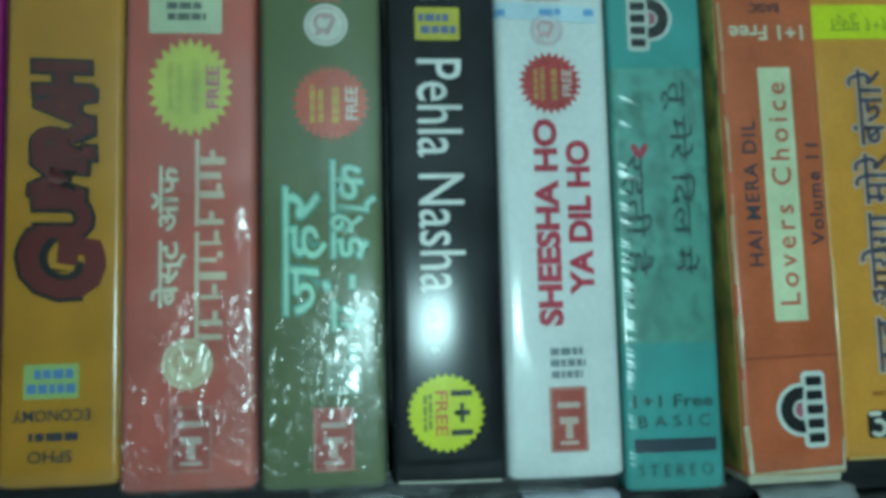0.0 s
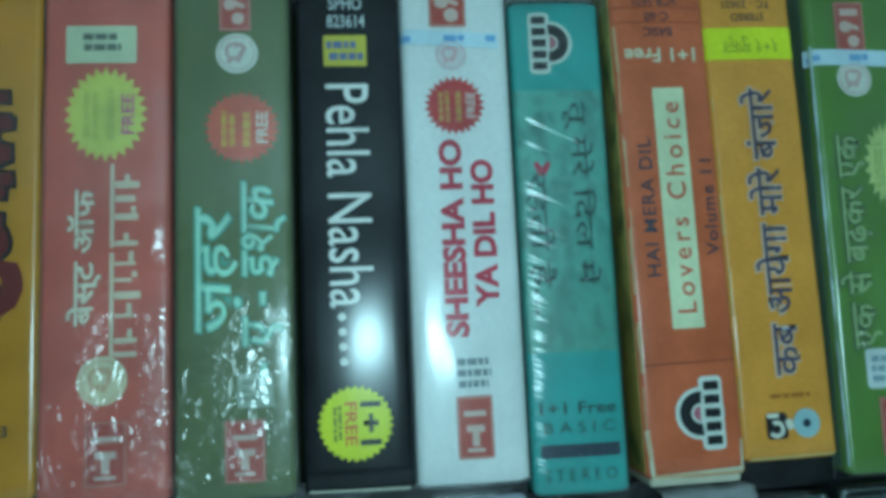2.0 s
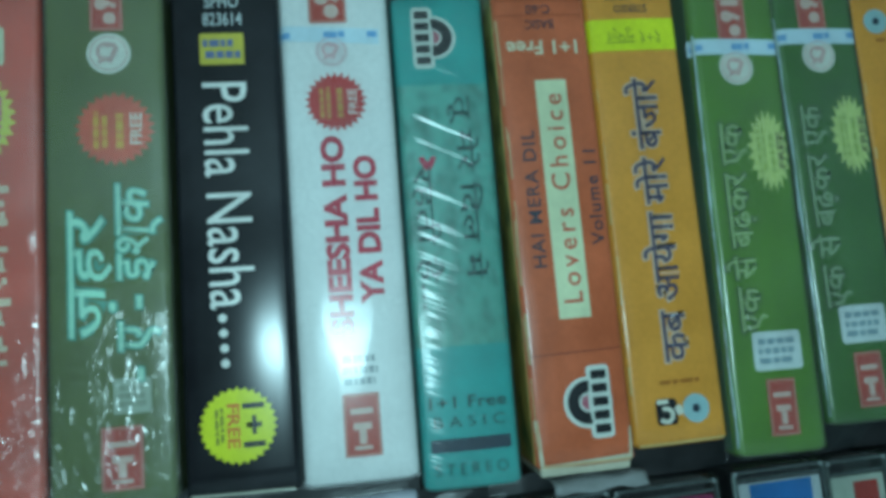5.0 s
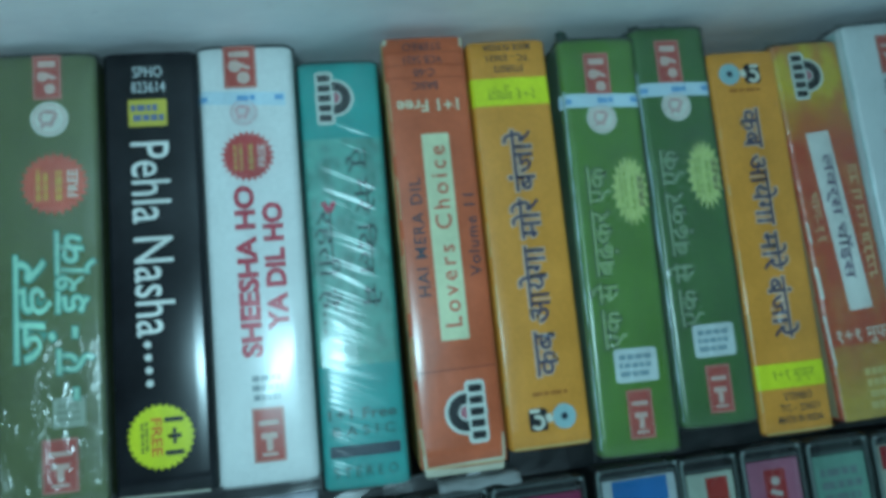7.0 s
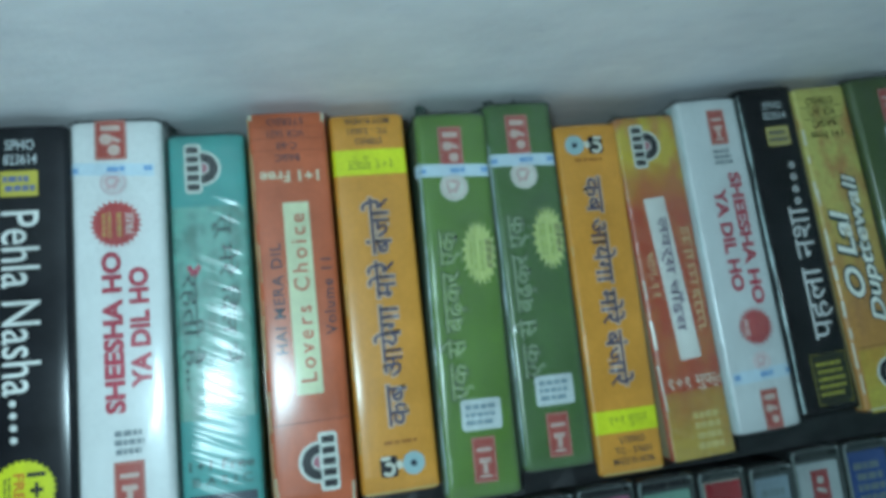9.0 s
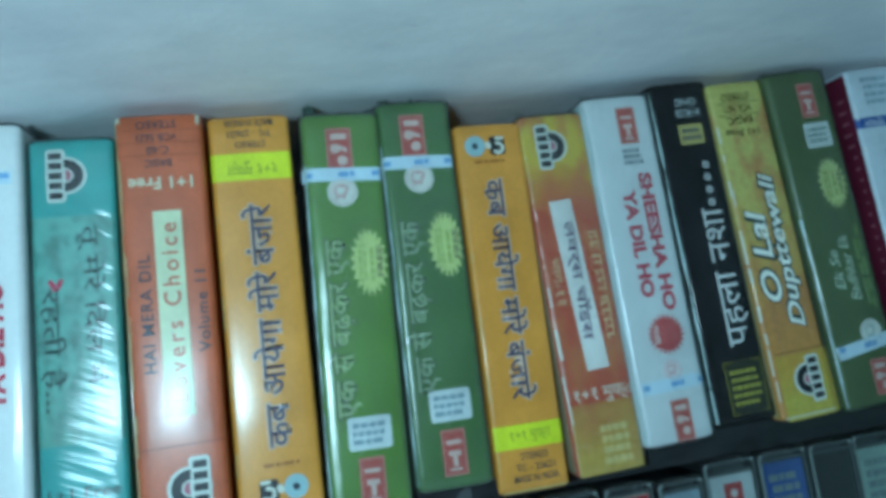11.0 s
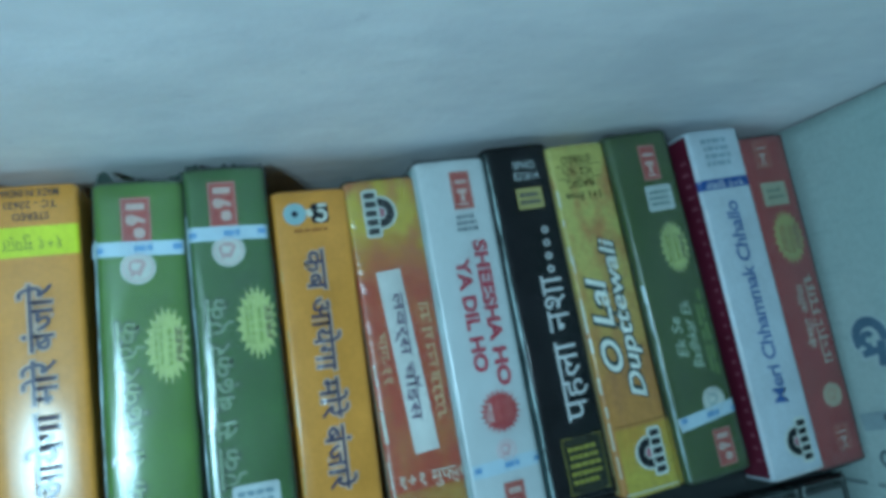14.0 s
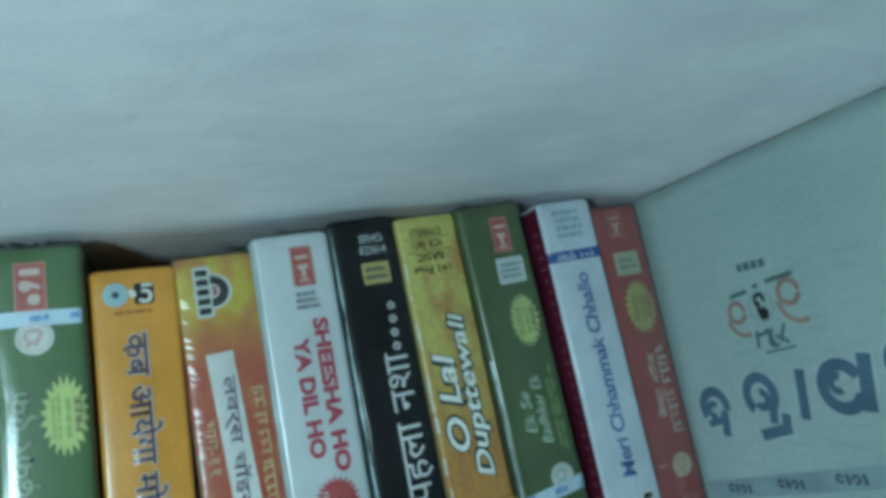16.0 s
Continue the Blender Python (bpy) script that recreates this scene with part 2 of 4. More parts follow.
# ---- printed packs ----
class Pack:
    """A cassette pack. Places are given in millimetres along the row (x) and up (z); the pack stands at (x, z) of its
    front left foot and leans by so many degrees to the right."""

    def __init__(self, label, x, z, w, h, lean, y, depth=66, bulge=0.35, group="cassette packs in the row", r=1.3, sway=(0.0, 0.0)):
        self.x, self.z, self.w, self.h, self.bulge = x, z, w, h, bulge
        self.s, self.c = math.sin(radians(lean)), math.cos(radians(lean))
        self.depth, self.r = depth, r
        self.root = new("cassette_pack")
        self.root.empty_display_size = 0.01
        # sway: how far the foot and the top (at 100 mm) stand to the right of the upright print layout
        self.root.matrix_basis = pose((x + sway[0]) / 1000, y / 1000, z / 1000, 0, lean + math.degrees((sway[1] - sway[0]) / 100), 0)
        tagged(self.root, label, "cassette pack", group)

    def uv(self, x, z):
        dx, dz = x - self.x, z - self.z
        return dx * self.c - dz * self.s, dx * self.s + dz * self.c

    def front(self, u):
        """How far the front face lies before its edges, in millimetres."""
        near = max(0.0, self.r - max(0.0, min(u, self.w - u)))
        return self.bulge * max(0.0, 1 - (2 * u / self.w - 1) ** 2) - (self.r - math.sqrt(max(0.0, self.r ** 2 - near ** 2)))

    def profile(self, grow=0.0):
        w, d, r = self.w, self.depth, self.r
        us = [r - r * math.cos(math.pi / 2 * i / 6) for i in range(7)]
        us = us + [r + (w - 2 * r) * i / 8 for i in range(1, 8)] + [w - u for u in us[::-1]]
        pts = []
        for u in us:
            k = 2 * u / w - 1
            pts.append((u + grow * k, -self.front(u) - grow * (1 - k ** 8)))
        return pts + [(w + grow, d + grow), (-grow, d + grow)]

    def shell(self, grow=0.0, end=0.7, rows=2, wobble=0.0, seed=0.0):
        bm = bmesh.new()
        prof = self.profile(grow)
        cu, cy = self.w / 2, self.depth / 2
        levels = [(-grow, end), (end - grow, 0)] + [(end + (self.h - 2 * end) * i / rows, 0) for i in range(1, rows)] + [(self.h - end + grow, 0), (self.h + grow, end)]
        loops = []
        for v, inset in levels:
            loop = []
            for u, y in prof:
                k = inset / (self.w / 2)
                uu, yy = u + (cu - u) * k, y + (cy - y) * inset / cy
                if wobble:
                    yy -= wobble * noise.noise(Vector((u * 0.09 + seed, v * 0.06, seed))) if y < 5 else 0
                loop.append(bm.verts.new((uu / 1000, yy / 1000, v / 1000)))
            loops.append(loop)
        for a, b in zip(loops, loops[1:]):
            for i in range(len(prof)):
                j = (i + 1) % len(prof)
                bm.faces.new((a[i], a[j], b[j], b[i]))
        bm.faces.new(loops[0][::-1])
        bm.faces.new(loops[-1])
        return bm

    def box(self, material, wobble=0.12, label=""):
        self.body = part("box", self.shell(0, 0.8, 24, wobble, self.x * 0.37), material, self.root, label, True)
        self.body.data.set_sharp_from_angle(angle=radians(50))
        return self.body

    def film(self, kind, wobble=0.35, label="clear cellophane wrapper"):
        ob = part("wrapper", self.shell(0.55, 0.9, 34, wobble, self.x * 0.61 + 3), film_mat(kind), self.root, label, True)
        ob.data.set_sharp_from_angle(angle=radians(60))
        ob.visible_shadow = False
        return ob

    def lay(self, bm, level):
        """Bends a flat print (u, v in millimetres as x, z) onto the front face."""
        for v in bm.verts:
            u = v.co.x
            wob = 0.12 * noise.noise(Vector((u * 0.09 + self.x * 0.37, v.co.z * 0.06, self.x * 0.37)))
            v.co = Vector((u / 1000, (v.co.y - self.front(u) - wob - 0.06 - 0.07 * level) / 1000, v.co.z / 1000))
        return bm

    def put(self, name, bm, material, level=1, parent=None, label=""):
        return part(name, self.lay(bm, level), material, parent or self.root, label)


def flat(outline, cols=0):
    """A printed patch 0.04 mm thick from a convex outline of (u, v) in millimetres."""
    bm = bmesh.new()
    face = bm.faces.new([bm.verts.new((u, 0, v)) for u, v in outline])
    us = [u for u, v in outline]
    cuts = [min(us) + (max(us) - min(us)) * i / cols for i in range(1, cols)]
    if cols >= 5 and max(us) - min(us) > 15:
        cuts += [e + s * d for e, s in ((min(us), 1), (max(us), -1)) for d in (0.08, 0.2, 0.4, 0.7, 1.1, 1.6, 2.3)]
    for at in cuts:
        bmesh.ops.bisect_plane(bm, geom=bm.verts[:] + bm.edges[:] + bm.faces[:], plane_co=(at, 0, 0), plane_no=(1, 0, 0))
    for i in range(1, cols and 8):
        vs = [v for u, v in outline]
        at = min(vs) + (max(vs) - min(vs)) * i / 8
        bmesh.ops.bisect_plane(bm, geom=bm.verts[:] + bm.edges[:] + bm.faces[:], plane_co=(0, 0, at), plane_no=(0, 0, 1))
    got = bmesh.ops.extrude_face_region(bm, geom=bm.faces[:])
    for g in got["geom"]:
        if isinstance(g, bmesh.types.BMVert):
            g.co.y -= 0.04
    return bm


def rect(cx, cz, w, h, turn=0.0, r=0.25, cols=4):
    pts = []
    r = min(r, w / 2.01, h / 2.01)
    for sx, sz, a0 in ((1, 1, 0), (-1, 1, 90), (-1, -1, 180), (1, -1, 270)):
        for k in range(3):
            a = radians(a0 + 45 * k)
            pts.append((sx * (w / 2 - r) + r * math.cos(a), sz * (h / 2 - r) + r * math.sin(a)))
    ca, sa = math.cos(radians(turn)), math.sin(radians(turn))
    return flat([(cx + p * ca - q * sa, cz + p * sa + q * ca) for p, q in pts], cols)


def fan(rings):
    """A disc-like patch from loops of (u, v), the first one shrunk to its middle."""
    bm = bmesh.new()
    outer = rings
    mu, mv = sum(p[0] for p in outer) / len(outer), sum(p[1] for p in outer) / len(outer)
    mid = bm.verts.new((mu, -0.04, mv))
    loops = [[bm.verts.new((mu + (u - mu) * k, -0.04, mv + (v - mv) * k)) for u, v in outer] for k in (0.2, 0.4, 0.6, 0.8, 0.92, 1.0)]
    top = loops[-1]
    low = [bm.verts.new((u, 0, v)) for u, v in outer]
    for a, b in zip(loops, loops[1:]):
        for i in range(len(outer)):
            j = (i + 1) % len(outer)
            bm.faces.new((a[i], b[i], b[j], a[j]))
    for i in range(len(outer)):
        j = (i + 1) % len(outer)
        bm.faces.new((mid, loops[0][i], loops[0][j]))
        bm.faces.new((top[i], low[i], low[j], top[j]))
    return bm


def burst(cx, cz, rx, teeth=26, bite=0.14, rz=None):
    rz = rz or rx
    pts = []
    for i in range(2 * teeth):
        a = math.pi * i / teeth
        k = 1.0 if i % 2 else 1.0 - bite
        pts.append((cx + rx * k * math.cos(a), cz + rz * k * math.sin(a)))
    return fan(pts)


def disc(cx, cz, r, n=28, rz=None):
    return burst(cx, cz, r, n // 2, 0.0, rz)


def arc(cx, cz, r0, r1, a0, a1, n=16, turn=0.0):
    bm = bmesh.new()
    rows = []
    for i in range(n + 1):
        a = radians(a0 + (a1 - a0) * i / n + turn)
        rows.append([bm.verts.new((cx + r * math.cos(a), y, cz + r * math.sin(a))) for r in (r0, r1) for y in (-0.04, 0)])
    for p, q in zip(rows, rows[1:]):
        bm.faces.new((p[0], p[2], q[2], q[0]))
        bm.faces.new((p[0], p[1], q[1], q[0]))
        bm.faces.new((p[2], p[3], q[3], q[2]))
    return bm


def join(*bms):
    bm = bms[0]
    for other in bms[1:]:
        me = bpy.data.meshes.new("joint")
        other.to_mesh(me)
        other.free()
        bm.from_mesh(me)
        bpy.data.meshes.remove(me)
    return bm


TURNS = {"flat": 0, "up": 90, "flip": 180, "down": 270}


def words(body, cx, cz, length, height, way="flat", bold=0.0, shear=0.0, spread=1.0, tilt=0.0):
    """Lettering in the built-in font, fitted to a length along its reading direction and a height across it."""
    cu = bpy.data.curves.new("letters", "FONT")
    cu.body, cu.offset, cu.shear, cu.space_character, cu.resolution_u = body, bold, shear, spread, 3
    ob = bpy.data.objects.new("letters", cu)
    scene.collection.objects.link(ob)
    bpy.context.view_layer.update()
    me = bpy.data.meshes.new_from_object(ob.evaluated_get(bpy.context.evaluated_depsgraph_get()))
    bpy.data.objects.remove(ob)
    bpy.data.curves.remove(cu)
    bm = bmesh.new()
    bm.from_mesh(me)
    bpy.data.meshes.remove(me)
    lo = [min(v.co[i] for v in bm.verts) for i in (0, 1)]
    hi = [max(v.co[i] for v in bm.verts) for i in (0, 1)]
    a = radians(TURNS[way] + tilt)
    for v in bm.verts:
        p = ((v.co.x - lo[0]) / (hi[0] - lo[0]) - 0.5) * length
        q = ((v.co.y - lo[1]) / (hi[1] - lo[1]) - 0.5) * height
        v.co = Vector((cx + p * math.cos(a) - q * math.sin(a), -0.04, cz + p * math.sin(a) + q * math.cos(a)))
    return bm


def bars(cx, cz, w, h, lines, way="flat", seed=1, fill=0.62, piece=(0.10, 0.3), gap=0.045):
    """Small writing that cannot be read: rows of plain bars."""
    rnd = random.Random(seed)
    out, a = None, radians(TURNS[way])
    pitch = h / lines
    for i in range(lines):
        q, p = h / 2 - pitch * (i + 0.5), -w / 2 + rnd.uniform(0, 0.08) * w
        end = w / 2 - rnd.uniform(0, 0.15) * w
        while p < end - piece[0] * 0.5 * w:
            n = min(end - p, rnd.uniform(*piece) * w)
            pc = p + n / 2
            b = rect(cx + pc * math.cos(a) - q * math.sin(a), cz + pc * math.sin(a) + q * math.cos(a), n, pitch * fill, TURNS[way], 0.08, 0)
            out = b if out is None else join(out, b)
            p += n + gap * w
    return out


def hung_bars(cx, cz, length, height, cuts, way="up", seed=1):
    """A line of writing as plain bars: one head rule a word, with short strokes hung under it."""
    rnd = random.Random(seed)
    a, bits = radians(TURNS[way]), []

    def add(p, q, n, m):
        bits.append(rect(cx + p * math.cos(a) - q * math.sin(a), cz + p * math.sin(a) + q * math.cos(a), n, m, TURNS[way], 0.08, 0))
    edges = [0.0] + list(cuts) + [1.0]
    for e0, e1 in zip(edges, edges[1:]):
        p0, p1 = (e0 - 0.5) * length + 0.5, (e1 - 0.5) * length - 0.5
        add((p0 + p1) / 2, height * 0.36, p1 - p0, height * 0.11)
        p = p0 + 0.3
        while p < p1 - 0.7:
            n = rnd.uniform(0.09, 0.2) * height
            m = height * rnd.uniform(0.42, 0.66)
            add(p + n / 2, height * 0.285 - m / 2, n, m)
            if rnd.random() < 0.6:
                w = rnd.uniform(0.16, 0.3) * height
                add(p + n + w / 2, height * rnd.uniform(-0.26, 0.0), w, height * 0.13)
                p += w
            p += n + rnd.uniform(0.1, 0.34) * height
    return join(*bits)


# marks that recur on the packs
def arch_mark(k, x, z, way, size=16.0):
    """A record maker's mark: a dark half ring on a pale plate with a strip of plain bars."""
    u, v = k.uv(x, z)
    s, a = size / 16.0, radians(TURNS[way])

    def at(p, q):
        return u + p * math.cos(a) - q * math.sin(a), v + p * math.sin(a) + q * math.cos(a)
    plate = k.put("emblem", join(rect(*at(0, -2.9 * s), 15.6 * s, 5.2 * s, TURNS[way], 0.9), disc(*at(0, -0.2 * s), 5.5 * s)), card((0.62, 0.66, 0.6)), 1, None, "pale maker's mark with a dark half ring")
    k.put("half_ring", arc(*at(0, -0.3 * s), 2.1 * s, 4.7 * s, -6, 186, 20, TURNS[way]), card(BLACK), 2, plate)
    k.put("core", arc(*at(0, -0.3 * s), 0.0, 1.6 * s, 0, 180, 12, TURNS[way]), card((0.42, 0.12, 0.16)), 2, plate)
    k.put("strip", join(*[rect(*at((-5.8 + 2.9 * i) * s, -3.0 * s), 1.9 * s, 3.5 * s, TURNS[way], 0.3, 0) for i in range(5)]), card(BLACK), 3, plate)


def red_mark(k, x, z, w=7.0, h=12.0, style="notes", label="red maker's plate with pale marks"):
    u, v = k.uv(x, z)
    plate = k.put("emblem", rect(u, v, w, h), card((0.46, 0.075, 0.055)), 1, None, label)
    ink = card((0.62, 0.46, 0.4))
    k.put("plate_rim", join(*[rect(u + a * (w / 2 - 0.35), v + b * (h / 2 - 0.35), p, q, 0, 0.05, 0) for a, b, p, q in ((0, 1, w, 0.35), (0, -1, w, 0.35), (1, 0, 0.35, h - 1.2), (-1, 0, 0.35, h - 1.2))]), card((0.55, 0.25, 0.2)), 2, plate)
    if style == "notes":
        bm = join(rect(u, v + h * 0.3, w * 0.62, h * 0.14, 0, 0.2, 0), disc(u - w * 0.15, v + 0.02 * h, w * 0.2, 14), rect(u + w * 0.12, v + 0.02 * h, w * 0.4, h * 0.09, -25, 0.2, 0),
                  disc(u + w * 0.1, v - h * 0.26, w * 0.2, 14))
    else:
        bm = join(rect(u, v + h * 0.22, w * 0.62, h * 0.09, 0, 0.2, 0), rect(u, v - 0.02 * h, w * 0.5, h * 0.11, 0, 0.2, 0), rect(u, v - h * 0.17, w * 0.2, h * 0.26, 0, 0.2, 0),
                  rect(u, v - h * 0.36, w * 0.5, h * 0.06, 0, 0.2, 0))
    k.put("mark", bm, ink, 2, plate)


def seal(k, x, z, r=4.0, ink=(0.6, 0.3, 0.3), base=(0.68, 0.69, 0.62)):
    u, v = k.uv(x, z)
    ink = tuple(0.7 * p + 0.3 * q for p, q in zip(ink, base))
    d = k.put("seal", disc(u, v, r), card(base), 2, None, "round pale seal with a faint print")
    k.put("print", join(arc(u, v, r * 0.8, r * 0.86, 0, 360, 24), arc(u - r * 0.1, v + r * 0.1, r * 0.3, r * 0.48, 30, 250, 12), rect(u + r * 0.2, v - r * 0.05, r * 0.24, r * 0.9, -25, 0.2, 0),
                        rect(u - r * 0.25, v - r * 0.32, r * 0.5, r * 0.2, 35, 0.2, 0), rect(u + r * 0.1, v + r * 0.4, r * 0.5, r * 0.16, 20, 0.2, 0)), card(ink), 3, d)


def tape_band(k, x0, x1, z, h=4.2, turn=0.0):
    u0, v0 = k.uv(x0, z)
    u1, v1 = k.uv(x1, z)
    u, v, w = (u0 + u1) / 2, (v0 + v1) / 2, u1 - u0
    b = k.put("band", rect(u, v, w, h, turn, 0.1, 5), card(BLUEBAND, 0.3, 0.6), 3, None, "pale blue sealing tape across the pack")
    k.put("band_print", join(rect(u - w * 0.42, v, w * 0.1, h * 0.4, turn, 0.2), rect(u + w * 0.02, v, w * 0.13, h * 0.4, turn, 0.2), rect(u + w * 0.13, v + 0.1, w * 0.06, h * 0.4, turn, 0.2), rect(u + w * 0.43, v, w * 0.1, h * 0.4, turn, 0.2)), card((0.16, 0.36, 0.6)), 4, b)


def offer_star(k, x, z, rx, face, ink, free_ink, way="up", rz=None, teeth=26, free="FREE", level=1, bite=0.18):
    """A serrated offer sticker: plain bars for the small lines and the word that can be read."""
    u, v = k.uv(x, z)
    s = k.put("offer_sticker", burst(u, v, rx, teeth, bite, rz), card(face), level, None, "serrated round offer sticker")
    rz = rz or rx
    flip = -1 if way == "up" else 1
    k.put("small_print", join(bars(u + flip * rx * 0.35, v, rz * 1.1, rx * 0.42, 2, way, int(x) + 7), bars(u - flip * rx * 0.12, v, rz * 1.1, rx * 0.3, 1, way, int(x) + 3)), card(ink), level + 1, s)
    if free:
        k.put("offer_word", words(free, u - flip * rx * 0.52, v, rz * 0.85, rx * 0.3, way, 0.02), card(free_ink), level + 1, s)


def title(k, name, body, x, z, length, height, way, rgb, bold=0.0, rim=None, rim_w=0.05, shear=0.0, spread=1.0, level=2, coat=0.35):
    u, v = k.uv(x, z)
    t = k.put(name, words(body, u, v, length, height, way, bold, shear, spread), card(rgb, 0.42, coat), level + (1 if rim else 0))
    if rim:
        k.put("title_rim", words(body, u, v, length + 0.9, height + 0.9, way, bold + rim_w, shear, spread), card(rim, 0.42, coat), level, t)
    return t


def patch(k, name, x, z, w, h, rgb, level=1, label="", r=0.3, turn=0.0):
    u, v = k.uv(x, z)
    return k.put(name, rect(u, v, w, h, turn, r, 5), card(rgb), level, None, label)


def lines(k, name, x, z, w, h, n, rgb, way="flat", seed=1, parent=None, level=2, piece=(0.10, 0.3), gap=0.045):
    u, v = k.uv(x, z)
    return k.put(name, bars(u, v, w, h, n, way, seed, 0.62, piece, gap), card(rgb), level, parent)


def side(k, rgb, name="side_panel", label="", depth=(1.6, 60), marks=None, material=None):
    """The printed left side of the box."""
    y0, y1 = max(depth[0], k.r + 0.2) if k.r > 1.5 else depth[0], depth[1]
    p = part(name, slab(-0.00012, 0.0001, y0 / 1000, y1 / 1000, 0.0012, (k.h - 1.2) / 1000), material or card(rgb), k.root, label)
    if marks:
        rnd = random.Random(5)
        bm = None
        for i in range(26):
            v = 6 + i * (k.h - 12) / 26
            n = 2.6 if v > k.h - 25 else 1.0
            b = slab(-0.00022, -0.0001, 0.003, (3 + n + rnd.uniform(0, 0.8)) / 1000, v / 1000, (v + 0.9) / 1000)
            bm = b if bm is None else join(bm, b)
        part("side_print", bm, card(marks), p)
    return p


def scuffs(k, seed, n=9, rgb=(0.6, 0.58, 0.46), u0=0.75, w=0.5):
    """Rubbed pale flecks along the left edge and the foot of a card box."""
    rnd = random.Random(seed)
    for i in range(n):
        h = rnd.uniform(2, 11)
        v = 2 + (k.h - 14) * (i + rnd.random() * 0.8) / n + h / 2
        k.put("worn_edge", rect(u0 + rnd.uniform(-0.25, 0.15), v, rnd.uniform(0.35, 1.0) * w, h, rnd.uniform(-1.5, 1.5), 0.2, 3), card(rgb), 2, None, "rubbed pale card edge")
    k.put("worn_edge", rect(k.w / 2, 0.7, k.w * 0.9, 0.5, rnd.uniform(-0.8, 0.8), 0.2, 4), card(rgb), 2, None, "rubbed pale card edge")


# ---- the upper row, pack by pack ----
ROW = "cassette packs in the row"

def magenta_pack():
    k = Pack("magenta card cassette pack, mostly hidden beside an orange pack", -186, 9.5, 21.5, 103, 1.1, -1)
    k.box(card((0.42, 0.03, 0.22)))
    lines(k, "small_print", -175, 60, 40, 8, 2, WHITE, "up", 3)


def orange_title_pack():
    k = Pack("amber card cassette pack with a red and black brush title", -163.2, 9.3, 22.0, 103, 1.3, -1.5)
    k.box(card((0.56, 0.25, 0.012), 0.38, 0.5))
    # brush letters, the first one large, jumping about the line
    strokes = (("G", -151.0, 50.2, 12.5, 16.4, -4), ("U", -150.6, 59.6, 8.6, 10.4, 5), ("M", -151.4, 67.0, 8.8, 10.2, -4), ("R", -150.6, 74.2, 8.2, 11.4, 4), ("A", -150.2, 80.4, 7.8, 10.8, -3), ("H", -150.6, 86.4, 7.6, 10.4, 3))
    spots = [(c, *k.uv(x, z), n, h, a) for c, x, z, n, h, a in strokes]
    t = k.put("title", join(*[words(c, u, v, n, h, "up", 0.05, 0.12, 1.0, a) for c, u, v, n, h, a in spots]), card((0.17, 0.016, 0.014)), 3)
    k.put("title_rim", join(*[words(c, u, v, n + 1.6, h + 1.6, "up", 0.12, 0.12, 1.0, a) for c, u, v, n, h, a in spots]), card((0.012, 0.01, 0.01)), 2, t)
    s = patch(k, "price_sticker", -153, 28.6, 10, 6.4, (0.36, 0.5, 0.18), 1, "small yellow-green price sticker")
    lines(k, "sticker_print", -153, 28.6, 9, 5.4, 2, (0.1, 0.25, 0.5), "flip", 4, s)
    title(k, "grade", "ECONOMY", -153, 22.3, 14, 2.2, "flip", INK, 0.01)
    lines(k, "number", -153.2, 18.4, 10, 2.4, 1, INK, "flip", 14)
    title(k, "code", "SPHO", -153.3, 14.8, 8, 2.2, "flip", INK, 0.01)
    k.film("soft", 0.2)


def salmon_pack(x, z, w, h, lean, y, big):
    k = Pack("salmon red cassette pack in crinkled cellophane with pale Hindi lettering", x, z, w, h, lean, y)
    k.box(card((0.58, 0.115, 0.08) if big else (0.42, 0.06, 0.055)))
    return k


def salmon_left():
    k = salmon_pack(-141, 7.2, 25, 105, 1.5, -2, True)
    lb = patch(k, "sticker", -127, 98.8, 14, 8, (0.55, 0.6, 0.42), 1, "pale square sticker with a dark print")
    lines(k, "sticker_print", -127, 99.3, 8, 4.5, 2, (0.12, 0.15, 0.12), "flat", 5, lb)
    offer_star(k, -126.4, 84, 8.3, (0.62, 0.62, 0.12), (0.5, 0.5, 0.1), (0.55, 0.1, 0.25), "up", 10)
    title(k, "title", "बेस्ट ऑफ", -131.0, 55, 27, 6.5, "up", (0.72, 0.66, 0.52), 0.02, (0.45, 0.2, 0.15), 0.03)
    u, v = k.uv(-123.0, 54.0)
    k.put("title_line", hung_bars(u, v, 40, 7.6, (0.55,), "up", 11), card((0.66, 0.56, 0.42)), 2)
    seal(k, -128, 30.5, 4.8, (0.55, 0.3, 0.18), (0.66, 0.6, 0.42))
    red_mark(k, -127.6, 16.5, 8, 12.5, "tee")
    k.film("knot", 0.6)
    film_seam(k, 0.6)


